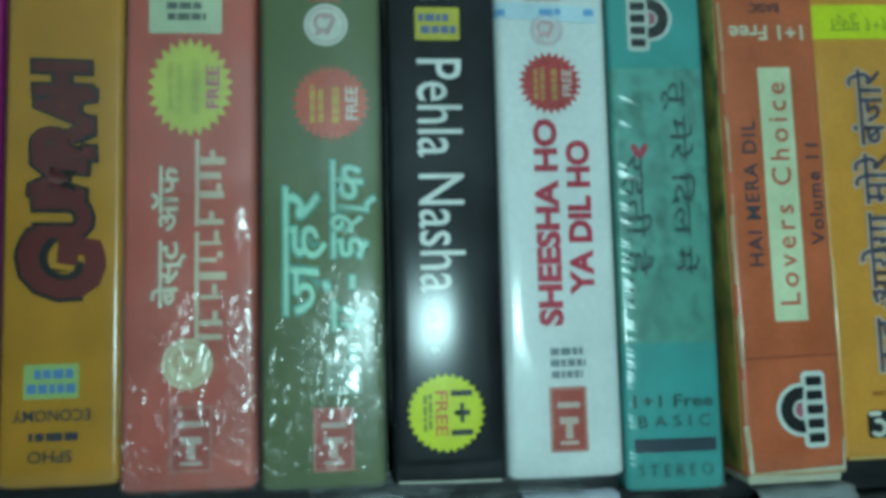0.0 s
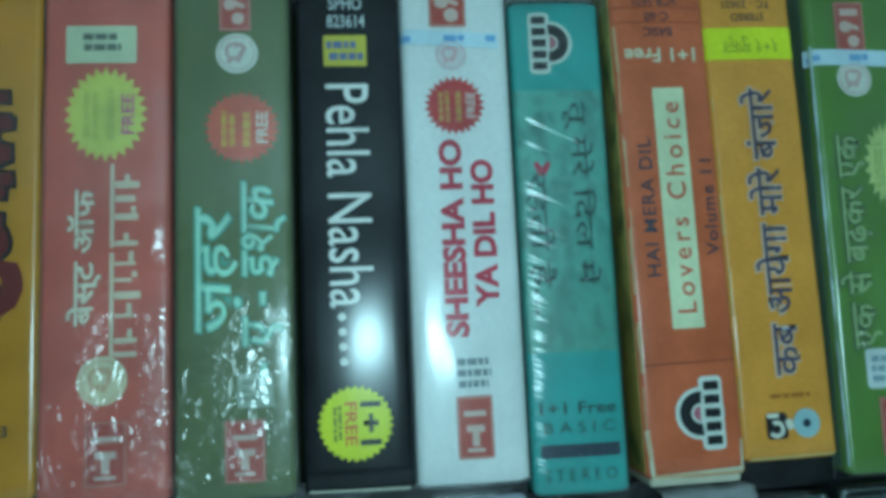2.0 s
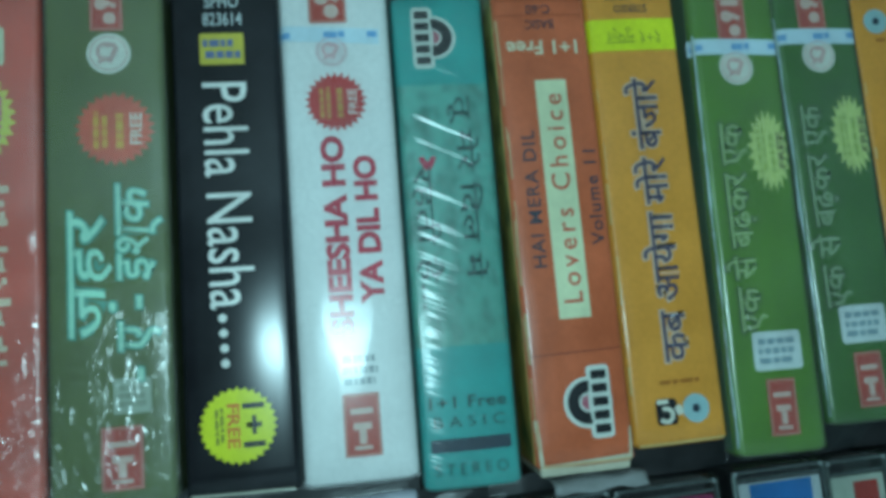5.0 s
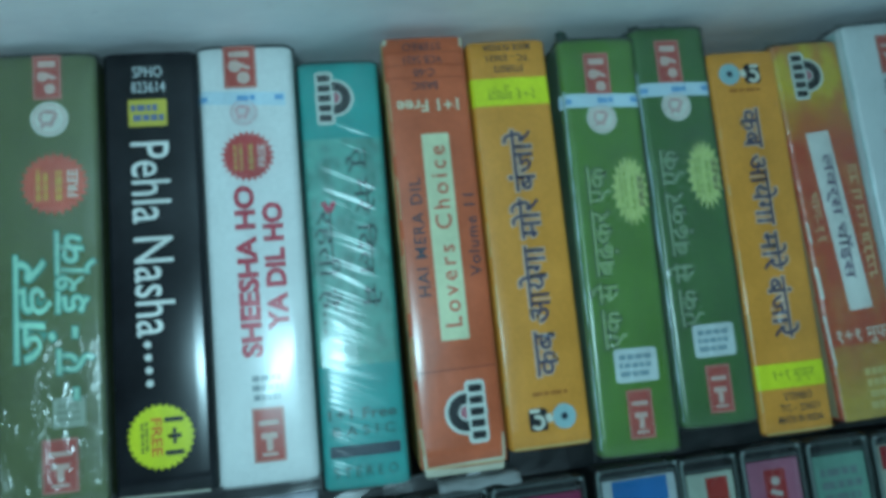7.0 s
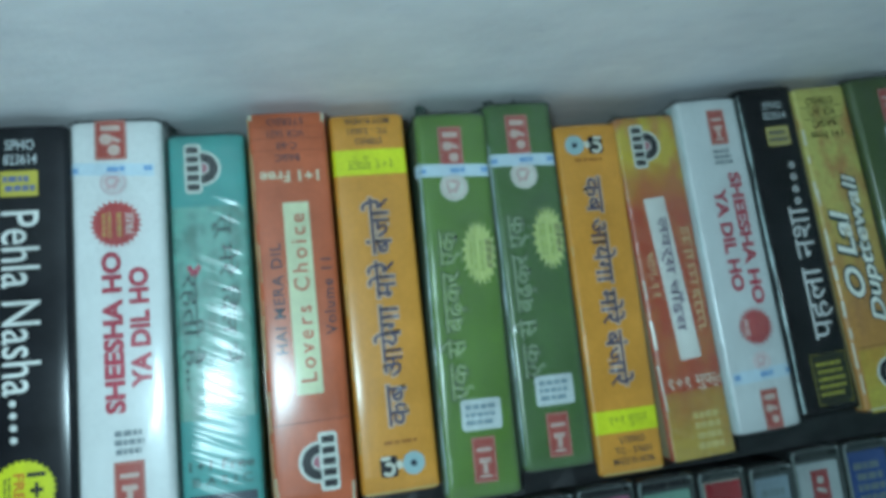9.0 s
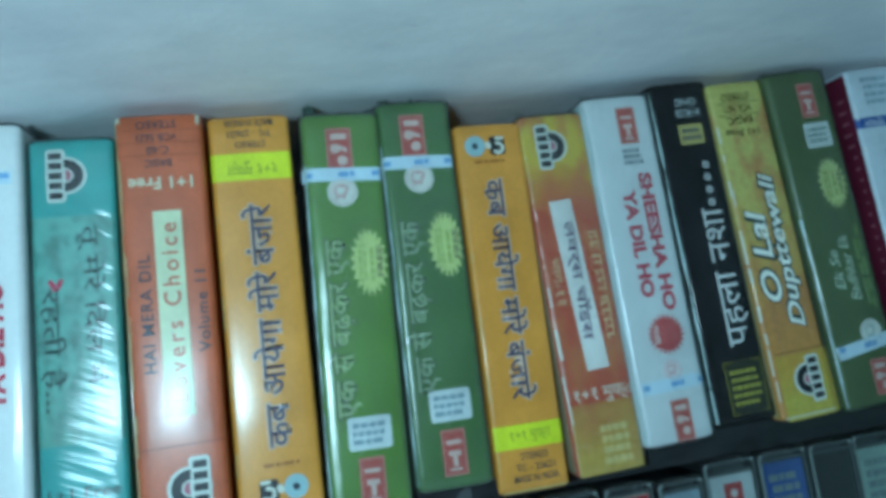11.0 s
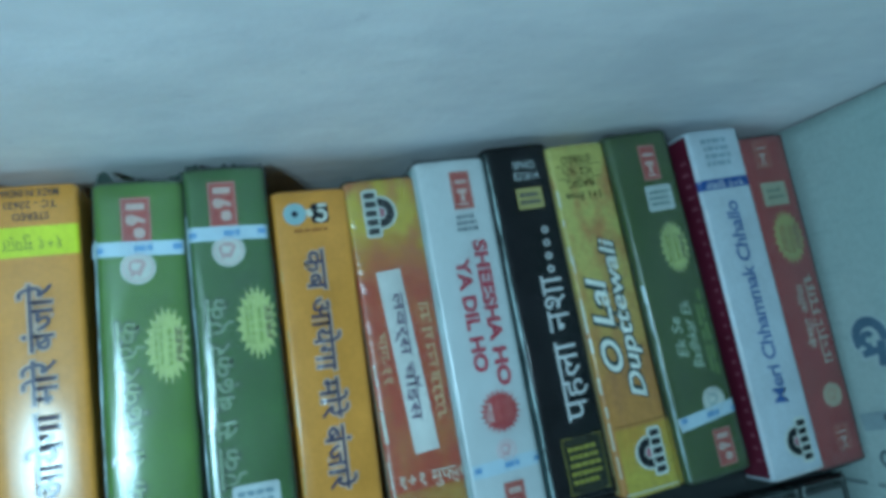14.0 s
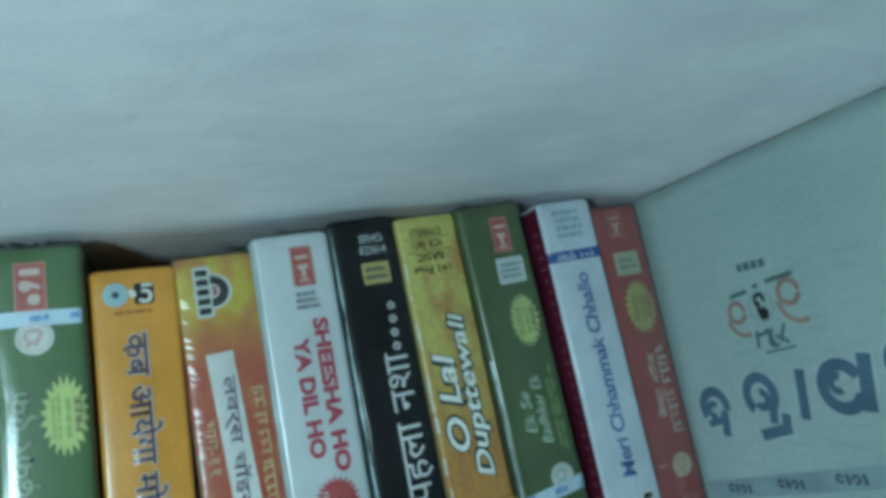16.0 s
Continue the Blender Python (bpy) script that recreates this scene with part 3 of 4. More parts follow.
def olive_pack():
    k = Pack("olive green cassette pack in shiny cellophane with mint Hindi lettering", -114.8, 6.2, 23.2, 106, 1.5, -3)
    k.box(card((0.115, 0.15, 0.045)))
    red_mark(k, -99.8, 106, 6.5, 11, "notes")
    seal(k, -99.7, 95.6, 4.3, (0.45, 0.2, 0.2))
    offer_star(k, -99.3, 79.8, 7.8, (0.68, 0.12, 0.06), (0.7, 0.45, 0.05), (0.72, 0.7, 0.6), "up")
    mint = (0.40, 0.72, 0.58)
    title(k, "title", "ज़हर", -104.9, 51, 25, 8.8, "up", mint, 0.008, (0.10, 0.34, 0.26), 0.035, 0.12)
    title(k, "subtitle", "- ए - इश्क", -95.9, 48.8, 39, 8.8, "up", mint, 0.008, (0.10, 0.34, 0.26), 0.035, 0.12)
    # white sticker greyed, print faint: glare over it is put into the colours
    lb = patch(k, "sticker", -98.6, 26.6, 7, 6.8, (0.36, 0.42, 0.34), 1, "small pale sticker")
    lines(k, "sticker_print", -98.6, 26.6, 5.5, 4.5, 3, (0.24, 0.29, 0.22), "flat", 6, lb)
    red_mark(k, -101, 15, 7.8, 12, "tee")
    k.film("knot", 0.5)
    film_seam(k, 0.7)


def black_pack():
    k = Pack("glossy black cassette pack with white title and yellow offer sticker", -90.3, 5.0, 22.2, 107, 1.5, -2)
    k.box(card((0.006, 0.007, 0.01), 0.4, 0.7, 0.3, 0.05))
    title(k, "number", "823614", -77, 102.4, 8.0, 2.8, "flat", (0.5, 0.55, 0.55), 0.01)
    title(k, "code", "SPHO", -77, 106.3, 7, 2.8, "flat", (0.5, 0.55, 0.55), 0.01)
    s = patch(k, "price_sticker", -77.5, 95.9, 9, 6.8, (0.55, 0.46, 0.06), 1, "small yellow price sticker")
    lines(k, "sticker_print", -77.5, 95.9, 8, 5, 2, (0.12, 0.16, 0.3), "flat", 8, s)
    title(k, "title", "Pehla Nasha", -78.2, 65.1, 47.0, 9.0, "down", (0.74, 0.76, 0.72), 0.004)
    for i in range(4):
        u, v = k.uv(-81.0, 39.8 - 3.0 * i)
        k.put("dot", disc(u, v, 0.85, 16), card((0.70, 0.72, 0.68)), 2)
    u, v = k.uv(-79.4, 18.4)
    st = k.put("offer_sticker", burst(u, v, 7.6, 30, 0.1), card((0.62, 0.66, 0.01)), 1, None, "bright yellow serrated offer sticker")
    k.put("offer_count", words("1+1", u + 3.0, v, 8.6, 4.2, "down", 0.03), card(BLACK), 2, st)
    k.put("offer_word", words("FREE", u - 0.9, v, 8.6, 2.4, "down", 0.02), card((0.62, 0.16, 0.02)), 2, st)
    k.put("small_print", bars(u - 3.6, v, 8, 2.0, 2, "down", 9), card((0.2, 0.22, 0.02)), 2, st)
    scuffs(k, 66, 0, (0.42, 0.42, 0.34))


def white_pack(flip):
    if flip:
        k = Pack("white cassette pack in cellophane with a crimson title, standing upside down", 116.9, 3.2, 22.2, 105.5, -2.5, 1, 66, 0.35, ROW, 1.9, (-0.9, 1.0))
    else:
        k = Pack("white cassette pack in cellophane with a crimson title", -67.8, 4.4, 23.4, 107.8, 1.35, -1, 66, 0.35, ROW, 1.9)
    # flipped pack is greyer: the dimmer light there is put into its colour
    k.box(card((0.60, 0.64, 0.64) if flip else (0.70, 0.72, 0.71), 0.4, 0.3, 0.05))
    crim = (0.50, 0.025, 0.06)
    if flip:
        # pale teal of this side holds the reflections in its film
        side(k, (0.45, 0.62, 0.6))
        red_mark(k, 126, 99.6, 6.2, 11.5, "tee")
        lines(k, "small_print", 126.5, 89.8, 7, 5.5, 3, (0.2, 0.24, 0.26), "flat", 12)
        title(k, "title", "SHEESHA HO", 130.0, 63.3, 42.5, 4.4, "down", crim, 0.045)
        title(k, "subtitle", "YA DIL HO", 123.8, 63, 33, 4.4, "down", crim, 0.045)
        offer_star(k, 128.2, 35.2, 6.3, (0.50, 0.035, 0.04), (0.58, 0.1, 0.08), (0.7, 0.6, 0.55), "down", None, 22, "FREE", 1, 0.28)
        seal(k, 128.3, 24.6, 3.2, (0.6, 0.3, 0.32), (0.66, 0.62, 0.62))
        tape_band(k, 117.6, 138.6, 20.6, 3.8, 1.5)
        red_mark(k, 129.2, 10, 6.0, 12.0, "notes")
        k.film("smooth", 0.15)
        film_glint(k, 1, 104)
        film_seam(k, 0.6)
    else:
        red_mark(k, -55, 106.5, 8, 11, "notes")
        tape_band(k, -66.2, -44.4, 98.3, 3.4, -3)
        seal(k, -54.9, 94.6, 3.6, (0.6, 0.3, 0.32), (0.66, 0.62, 0.62))
        offer_star(k, -54.8, 83.4, 6.6, (0.52, 0.05, 0.05), (0.55, 0.3, 0.08), (0.72, 0.6, 0.55), "up", None, 26)
        title(k, "title", "SHEESHA HO", -57.0, 55, 42, 5.0, "up", crim, 0.045)
        title(k, "subtitle", "YA DIL HO", -50.4, 55.6, 31.5, 5.0, "up", crim, 0.045)
        lines(k, "small_print", -54.6, 26.6, 7.4, 6.8, 3, (0.2, 0.24, 0.26), "flat", 13)
        red_mark(k, -55.2, 15.6, 7.4, 12.6, "tee")
        k.film("thin", 0.3)
        film_seam(k, 0.6)


def teal_pack():
    k = Pack("teal cassette pack in rippled cellophane with dark Hindi script", -44.2, 0.0, 20.5, 107.4, 1.2, 1, sway=(0.6, 1.0))
    k.box(card((0.02, 0.34, 0.32)))
    u, v = k.uv(-32.6, 58)
    k.put("picture_panel", rect(u - 0.3, v, 19.8, 57.5, 0, 0.1, 6), two_tone((0.06, 0.30, 0.23), (0.09, 0.38, 0.32), 0.02, 0.09, 120, 0.4, 0.3, (0.035, 0.2, 0.16)), 0, None, "mottled sea-green printed panel")
    arch_mark(k, -33.0, 97.5, "down", 14.5)
    ink = (0.012, 0.06, 0.055)
    title(k, "title", "तू मेरे िदल में", -28.9, 63.5, 41, 6.4, "down", ink, 0.005)
    title(k, "subtitle", "रहती है...", -38.6, 53, 31, 6.0, "down", ink, 0.005)
    u, v = k.uv(-37.2, 69.6)
    k.put("heart", join(rect(u - 0.7, v - 0.5, 1.3, 3.4, 28, 0.6, 0), rect(u + 0.7, v - 0.5, 1.3, 3.4, -28, 0.6, 0)), card((0.5, 0.03, 0.08)), 2, None, "small red heart mark")
    title(k, "offer_line", "1+1 Free", -33.6, 17.6, 16.5, 2.6, "flat", ink, 0.012)
    title(k, "grade", "BASIC", -33.6, 13.6, 15.0, 2.3, "flat", ink, 0.0, None, 0.0, 0, 1.6)
    patch(k, "black_bar", -33.7, 8.8, 17, 2.7, (0.015, 0.035, 0.06), 2)
    title(k, "sound", "STEREO", -34.0, 3.9, 15.5, 2.4, "flat", ink, 0.0, None, 0.0, 0, 1.5)
    k.film("crinkle", 0.5)


def lovers_pack():
    k = Pack("worn brick-orange card cassette pack with a cream title label", -19.6, 2.0, 21.4, 109.4, 0, -2.5, sway=(-0.8, 0.6))
    k.box(card((0.55, 0.115, 0.045), 0.34, 0.5, 0.16), 0.12, "brick-orange card, rubbed pale at the corners")
    side(k, (0.5, 0.4, 0.12), "side_panel", "yellow printed side of the box with dark blotches", (1.0, 60), None,
         two_tone((0.42, 0.27, 0.06), (0.5, 0.42, 0.13), 0.02, 0.09, 80, 0.4, 0.5, (0.09, 0.12, 0.035)))
    b = patch(k, "title_label", -8.2, 59, 7.0, 52.5, (0.62, 0.66, 0.42), 1, "cream label", 0.2)
    u, v = k.uv(-8.2, 59)
    k.put("title", words("Lovers Choice", u, v, 46, 4.2, "up", 0.008, 0, 1.35), card((0.55, 0.09, 0.05)), 2, b)
    title(k, "series", "HAI MERA DIL", -14.6, 59, 30, 2.9, "up", INK, 0.012, None, 0, 0, 1.15)
    title(k, "volume", "Volume 11", -1.2, 58.5, 21, 2.9, "up", INK, 0.012, None, 0, 0, 1.15)
    title(k, "offer_line", "1+1 Free", -9.2, 92.7, 16, 3.2, "flip", (0.66, 0.6, 0.42), 0.02)
    for i, s in enumerate(("BASIC", "C-60", "VCB 5621", "STEREO")):
        title(k, "small_line", s, -9.4, 98.0 + 3.5 * i, (6.5, 5.5, 10, 10)[i], 2.1, "flip", INK, 0.008)
    u, v = k.uv(-9, 25.6)
    k.put("fold", rect(u, v, 20.6, 0.25, 1, 0.1, 6), card((0.25, 0.05, 0.03)), 1)
    for i, zz in enumerate((100.2, 103.6, 107.0)):
        u, v = k.uv(-9, zz)
        k.put("fold", rect(u, v, 20.4, 0.18, -1, 0.05, 6), card((0.33, 0.07, 0.03)), 1)
    arch_mark(k, -7.6, 15, "up", 15.5)
    scuffs(k, 63, 12, (0.52, 0.34, 0.18), 0.7, 0.6)
    # rubbed, frayed card at the foot
    for u, v, w, h, a in ((10.6, 0.9, 19.6, 0.9, 2), (0.9, 5.5, 0.8, 9.5, 3), (20.5, 4.0, 0.6, 6.5, -4), (0.7, 108, 1.0, 1.6, 0), (20.6, 107.4, 0.8, 2.6, 0)):
        k.put("worn_edge", rect(u, v, w, h, a, 0.3, 4), card((0.55, 0.52, 0.38)), 1, None, "frayed pale card edge")
    part("torn_flap", slab(0.001, 0.0205, 0.0012, 0.03, -0.0016, 0.0004, 0.0003), card((0.55, 0.52, 0.4)), k.root, "torn cream inner flap under the foot")


def banjare_pack(flip):
    if flip:
        k = Pack("orange card cassette pack with a violet Hindi title, standing upside down", 72.2, -2.6, 20.8, 106.6, -0.75, 3, sway=(-1.0, 1.6))
    else:
        k = Pack("orange card cassette pack with a violet Hindi title", 3.0, 3.0, 21.6, 107.6, 0.1, 1, sway=(-0.6, 0.5))
    k.box(card((0.70, 0.285, 0.042), 0.36, 0.55, 0.1))
    ink, rim = (0.07, 0.06, 0.1), (0.62, 0.42, 0.3)
    if flip:
        title(k, "title", "कब आयेगा मोरे बंजारे", 82.3, 55, 64, 7.4, "down", ink, 0.012, rim, 0.05)
        y = patch(k, "offer_band", 82.6, 12.9, 20.6, 6.6, (0.66, 0.72, 0.02), 1, "fluorescent yellow offer band", 0.05)
        title(k, "offer_line", "१+१ मुफ्त", 83, 12.7, 12, 3.4, "flat", (0.25, 0.3, 0.03), 0.0)
        for i, (s, w) in enumerate((("STEREO", 8), ("TC - 23621", 11.5), ("MADE IN INDIA", 13))):
            title(k, "small_line", s, 83.4, 7.4 - 3.0 * i, w, 1.9, "flat", INK, 0.008)
        u, v = k.uv(80.2, 97.4)
        d = -1
    else:
        title(k, "title", "कब आयेगा मोरे बंजारे", 13.9, 53.2, 64.5, 7.8, "up", ink, 0.012, rim, 0.05)
        y = patch(k, "offer_band", 13.8, 96.1, 21.2, 7.6, (0.66, 0.72, 0.02), 1, "fluorescent yellow offer band", 0.05)
        title(k, "offer_line", "१+१ मुफ्त", 14, 96.0, 13, 3.8, "flip", (0.25, 0.3, 0.03), 0.0)
        for i, (s, w) in enumerate((("STEREO", 8), ("TC - 23621", 11.5), ("MADE IN INDIA", 13))):
            title(k, "small_line", s, 14, 102.4 + 3.0 * i, w, 1.9, "flip", INK, 0.008)
        u, v = k.uv(14.4, 10.5)
        d = 1
    e = k.put("emblem", disc(u + 3.4 * d, v, 3.1), card((0.3, 0.48, 0.5)), 1, None, "round grey-blue maker's mark beside a pale squiggle")
    k.put("hub", disc(u + 3.4 * d, v, 0.9), card((0.02, 0.03, 0.05)), 2, e)
    k.put("squiggle", join(arc(u - 3.6 * d, v - 0.9, 1.0, 1.9, -150, 120, 10), rect(u - 4.2 * d, v + 2.0, 2.6, 0.9, 0, 0.2, 0), rect(u - 0.6 * d, v, 1.6, 2.2, 20, 0.5, 0)), card((0.66, 0.66, 0.56)), 2, e)
    k.put("mark_shadow", rect(u - 3.4 * d, v - 0.2, 4.8, 5.6, 0, 0.8, 3), card(BLACK), 1, e)
    scuffs(k, 64 + flip, 5, (0.62, 0.42, 0.16), 0.7, 0.4)
    lines(k, "emblem_print", 14.4 if not flip else 80.4, 16.6 if not flip else 92.6, 10, 1.4, 1, (0.4, 0.13, 0.02), "flat", 15, None, 1)


def film_seam(k, tall=1.0):
    """Gathered film standing above the top edge."""
    bm = bmesh.new()
    top = k.h / 1000
    rows = []
    for i in range(17):
        u = (0.5 + (k.w - 1.2) * i / 16) / 1000
        hgt = tall * (0.0012 + 0.0026 * abs(noise.noise(Vector((i * 0.45, k.x, 0)))) + (0.0022 if i in (0, 1, 2, 16) else 0.0))
        rows.append([bm.verts.new((u, 0.002 + 0.0006 * math.sin(i * 1.3), top)), bm.verts.new((u + 0.0004, 0.0036 + 0.0008 * math.sin(i * 2.1), min(top + hgt, (CEIL * 1000 - k.z - 0.4) / 1000)))])
    for a, b in zip(rows, rows[1:]):
        bm.faces.new((a[0], b[0], b[1], a[1]))
    part("film_seam", bm, card((0.03, 0.055, 0.045), 0.2, 0.8) if tall >= 1 else film_mat("case"), k.root, "crumpled cellophane seam on top", True)


def film_glint(k, v0, v1, r=0.32):
    """A raised, broken ridge along the left front edge, in pale card that stands for the wrapper's glint."""
    bm = bmesh.new()
    n, prev = 60, None
    for i in range(n + 1):
        v = v0 + (v1 - v0) * i / n
        rr = r * max(0.12, 0.75 + 0.9 * noise.noise(Vector((v * 0.11, k.x, 1))) + 0.5 * noise.noise(Vector((v * 0.5, k.x, 5))))
        u0 = 0.15 + 0.25 * noise.noise(Vector((v * 0.07, k.x, 9)))
        ring = [bm.verts.new(((u0 + rr * math.cos(a)) / 1000, (0.15 - rr * math.sin(a)) / 1000, v / 1000)) for a in (math.pi * q / 4 - 0.4 for q in range(6))]
        if prev:
            for p in range(5):
                bm.faces.new((prev[p], prev[p + 1], ring[p + 1], ring[p]))
        prev = ring
    part("film_glint", bm, card((0.42, 0.56, 0.55), 0.22, 1.0, 0.3), k.root, "pale broken ridge painted as the glint on the wrapper's edge", True)


def green_pack(second):
    if second:
        k = Pack("dark green cassette pack in clear film with ghostly Hindi title", 49.0, 2.6, 21.0, 108.8, 0.3, 1, 66, 0.35, ROW, 1.9, (-0.3, 0.8))
        k.box(card((0.04, 0.14, 0.016)))
        dx, dz, c = 22.2, 2.6, (0.24, 0.36, 0.2)
    else:
        k = Pack("grass green cassette pack in clear film with ghostly Hindi title", 26.2, -1.4, 21.5, 110.6, 0.7, 0, 66, 0.35, ROW, 1.9, (-1.0, 1.0))
        k.box(card((0.082, 0.215, 0.008)))
        dx, dz, c = 0, 0, (0.3, 0.43, 0.18)
    side(k, (0.10, 0.2, 0.12))
    red_mark(k, 37.4 + dx - (0.6 if second else 0), 98.8 + dz, 7.2, 12.4, "notes")
    tape_band(k, 26.6 + dx + (0.4 if second else 0), 48.4 + dx - (0.8 if second else 0), 91.6 + dz * 0.7, 3.8, -1.5)
    seal(k, 37.8 + dx - 0.6, 86.6 + dz * 0.8, 4.2, (0.55, 0.25, 0.25))
    offer_star(k, 42.7 + dx, 66.5 + dz, 5.5, (0.55, 0.64, 0.22), (0.32, 0.42, 0.1), (0.1, 0.1, 0.03), "up", 10.0, 20, "FREE", 1, 0.26)
    title(k, "title", "एक से बढ़कर एक", 33.0 + dx - (0.6 if second else 0), 49.5 + dz * 1.2, 48, 8.6, "up", c, 0.012, (0.018, 0.06, 0.01), 0.045)
    lb = patch(k, "sticker", 38.2 + dx, 21.0 + dz * 1.4, 11.6, 8.6, (0.6, 0.66, 0.66), 1, "small white sticker with unreadable print", 0.8)
    lines(k, "sticker_print", 38.2 + dx, 21.0 + dz * 1.4, 9.6, 6.4, 3, (0.22, 0.32, 0.36), "flat", 16, lb)
    red_mark(k, 37.8 + dx, 8.6 + dz * 1.3, 6.8, 12.4, "tee")
    k.film("smooth", 0.4)
    film_seam(k)
    film_glint(k, 2, 96)


def sunrise_pack():
    k = Pack("yellow and vermilion cassette pack with a white Hindi title label", 96.0, -2.0, 21.2, 107.2, -2.35, 3.5, sway=(-1.0, 1.0))
    k.box(two_tone((0.50, 0.075, 0.025), (0.58, 0.42, 0.03), 0.078, 0.094, 60, 0.4, 0.5, (0.52, 0.16, 0.04)))
    u, v = k.uv(106.5, 8.6)
    k.put("foot_field", rect(u, v, 20.6, 20, 0, 0.1, 6), two_tone((0.5, 0.33, 0.05), (0.46, 0.13, 0.03), 0.006, 0.024, 90), 0, None, "mustard printed field")
    side(k, (0.5, 0.42, 0.25))
    arch_mark(k, 101.6, 95.6, "down", 14.5)
    w = patch(k, "title_label", 104.0, 53.4, 7.0, 51, (0.70, 0.70, 0.66), 1, "white title label", 0.1, 3.1)
    t = title(k, "title", "लवर्स चॉइस", 104.0, 54.5, 36, 5.2, "down", (0.12, 0.07, 0.14), 0.012)
    gold = (0.66, 0.46, 0.24)
    title(k, "volume", "भाग-११", 97.6, 54.5, 14, 2.8, "down", gold, 0.01)
    u, v = k.uv(110.8, 53)
    k.put("subtitle", hung_bars(u, v, 33, 4.2, (0.22, 0.36, 0.6), "down", 27), card(gold), 2)
    title(k, "offer_line", "१+१ मुफ्त", 107.0, 20.6, 18.5, 4.6, "flat", (0.72, 0.62, 0.5), 0.015)
    lines(k, "small_print", 109.2, 6.6, 10, 12, 4, (0.62, 0.5, 0.2), "flat", 18)
    for u, v, w, h in ((0.9, 38, 0.9, 9), (0.8, 52, 0.5, 6), (0.7, 22, 0.5, 14)):
        k.put("worn_edge", rect(u, v, w, h, 2, 0.3, 4), card((0.6, 0.58, 0.48)), 1, None, "whitened cracked card edge")
    k.film("crinkle", 0.25)
    film_seam(k, 0.7)


def black_hindi_pack():
    k = Pack("black cassette pack in film with white upside-down Hindi title", 139.8, 5.6, 20.2, 105.6, -2.7, 1, 66, 0.35, ROW, 2.0, (-0.3, 1.2))
    k.box(card((0.006, 0.006, 0.008), 0.45, 0.0, 0.3, 0.1))
    # teal film glints are painted into the colour of this side
    side(k, (0.10, 0.26, 0.26), "side_panel", "side tinted teal for the glints on its film")
    title(k, "code", "SPHO", 146.7, 105.6, 7.2, 2.6, "flat", (0.5, 0.55, 0.55), 0.01)
    title(k, "number", "823614", 147.0, 102.2, 8.2, 2.6, "flat", (0.5, 0.55, 0.55), 0.01)
    s = patch(k, "price_sticker", 147.2, 95.2, 8.4, 6.4, (0.5, 0.42, 0.14), 1, "small yellow price sticker")
    lines(k, "sticker_print", 147.2, 95.2, 7, 4.6, 2, (0.1, 0.1, 0.1), "flat", 19, s)
    white = (0.74, 0.75, 0.74)
    for i in range(4):
        u, v = k.uv(150.2, 85.2 - 4 * i)
        k.put("dot", arc(u, v, 0.55, 1.15, 0, 360, 14), card(white), 2)
    title(k, "title", "पहला नशा", 151.2, 50, 43, 8.4, "up", white, 0.0)
    p = patch(k, "gold_panel", 151.2, 16.3, 12.6, 15.6, (0.02, 0.02, 0.008), 1, "dark panel with thin gold lines", 0.1)
    u, v = k.uv(151.2, 16.3)
    k.put("panel_print", bars(u, v, 10, 11.5, 5, "flat", 21, 0.5, (0.08, 0.2), 0.04), card((0.40, 0.37, 0.05)), 2, p)
    k.put("panel_rim", join(rect(u, v + 7.7, 12.6, 0.3, 0, 0.05, 0), rect(u, v - 7.7, 12.6, 0.3, 0, 0.05, 0), rect(u - 6.2, v, 0.3, 15.4, 0, 0.05, 0), rect(u + 6.2, v, 0.3, 15.4, 0, 0.05, 0)),
          card((0.26, 0.23, 0.03)), 2, p)
    k.film("thin", 0.25)
    film_glint(k, 1, 104, 0.4)


def golden_pack():
    k = Pack("golden yellow cassette pack with a bold white slanted title", 161.2, 4.0, 19.9, 106.6, -3.2, 0, sway=(-0.7, 0.6))
    k.box(two_tone((0.50, 0.22, 0.05), (0.50, 0.45, 0.12), 0.03, 0.075, 55, 0.4, 0.5, (0.44, 0.19, 0.06)))
    side(k, (0.5, 0.42, 0.2))
    u, v = k.uv(172.2, 14.0)
    k.put("foot_field", rect(u, v, 19.4, 19.5, 0, 0.1, 6), two_tone((0.46, 0.36, 0.05), (0.52, 0.24, 0.03), 0.006, 0.024, 80), 0, None, "amber printed field")
    u, v = k.uv(171.9, 24.6)
    k.put("fold", rect(u, v, 19.2, 0.25, 0, 0.1, 6), card((0.18, 0.1, 0.02)), 1)
    ink = (0.05, 0.04, 0.012)
    for i, (s, w) in enumerate((("1+1 Free", 12), ("BASIC", 9), ("VCB 5671", 10), ("STEREO", 10))):
        title(k, "small_line", s, 165.2 - 0.24 * i, 94.2 + 3.9 * i, w, 2.5, "flip", ink, 0.014)
    for i in range(2):
        u, v = k.uv(165.0, 100.0 + 4 * i)
        k.put("rule", rect(u, v, 15, 0.2, 0, 0.05, 5), card(ink), 1)
    white, rim = (0.78, 0.8, 0.72), (0.02, 0.05, 0.05)
    title(k, "title", "O Lal", 164.6, 54.5, 29, 6.6, "up", white, 0.02, rim, 0.07, 0.25)
    title(k, "subtitle", "Dupttewali", 171.6, 56, 49, 6.6, "up", white, 0.02, rim, 0.07, 0.25)
    arch_mark(k, 172.0, 15.6, "up", 14.5)
    scuffs(k, 61, 11, (0.58, 0.56, 0.44), 0.6, 0.7)


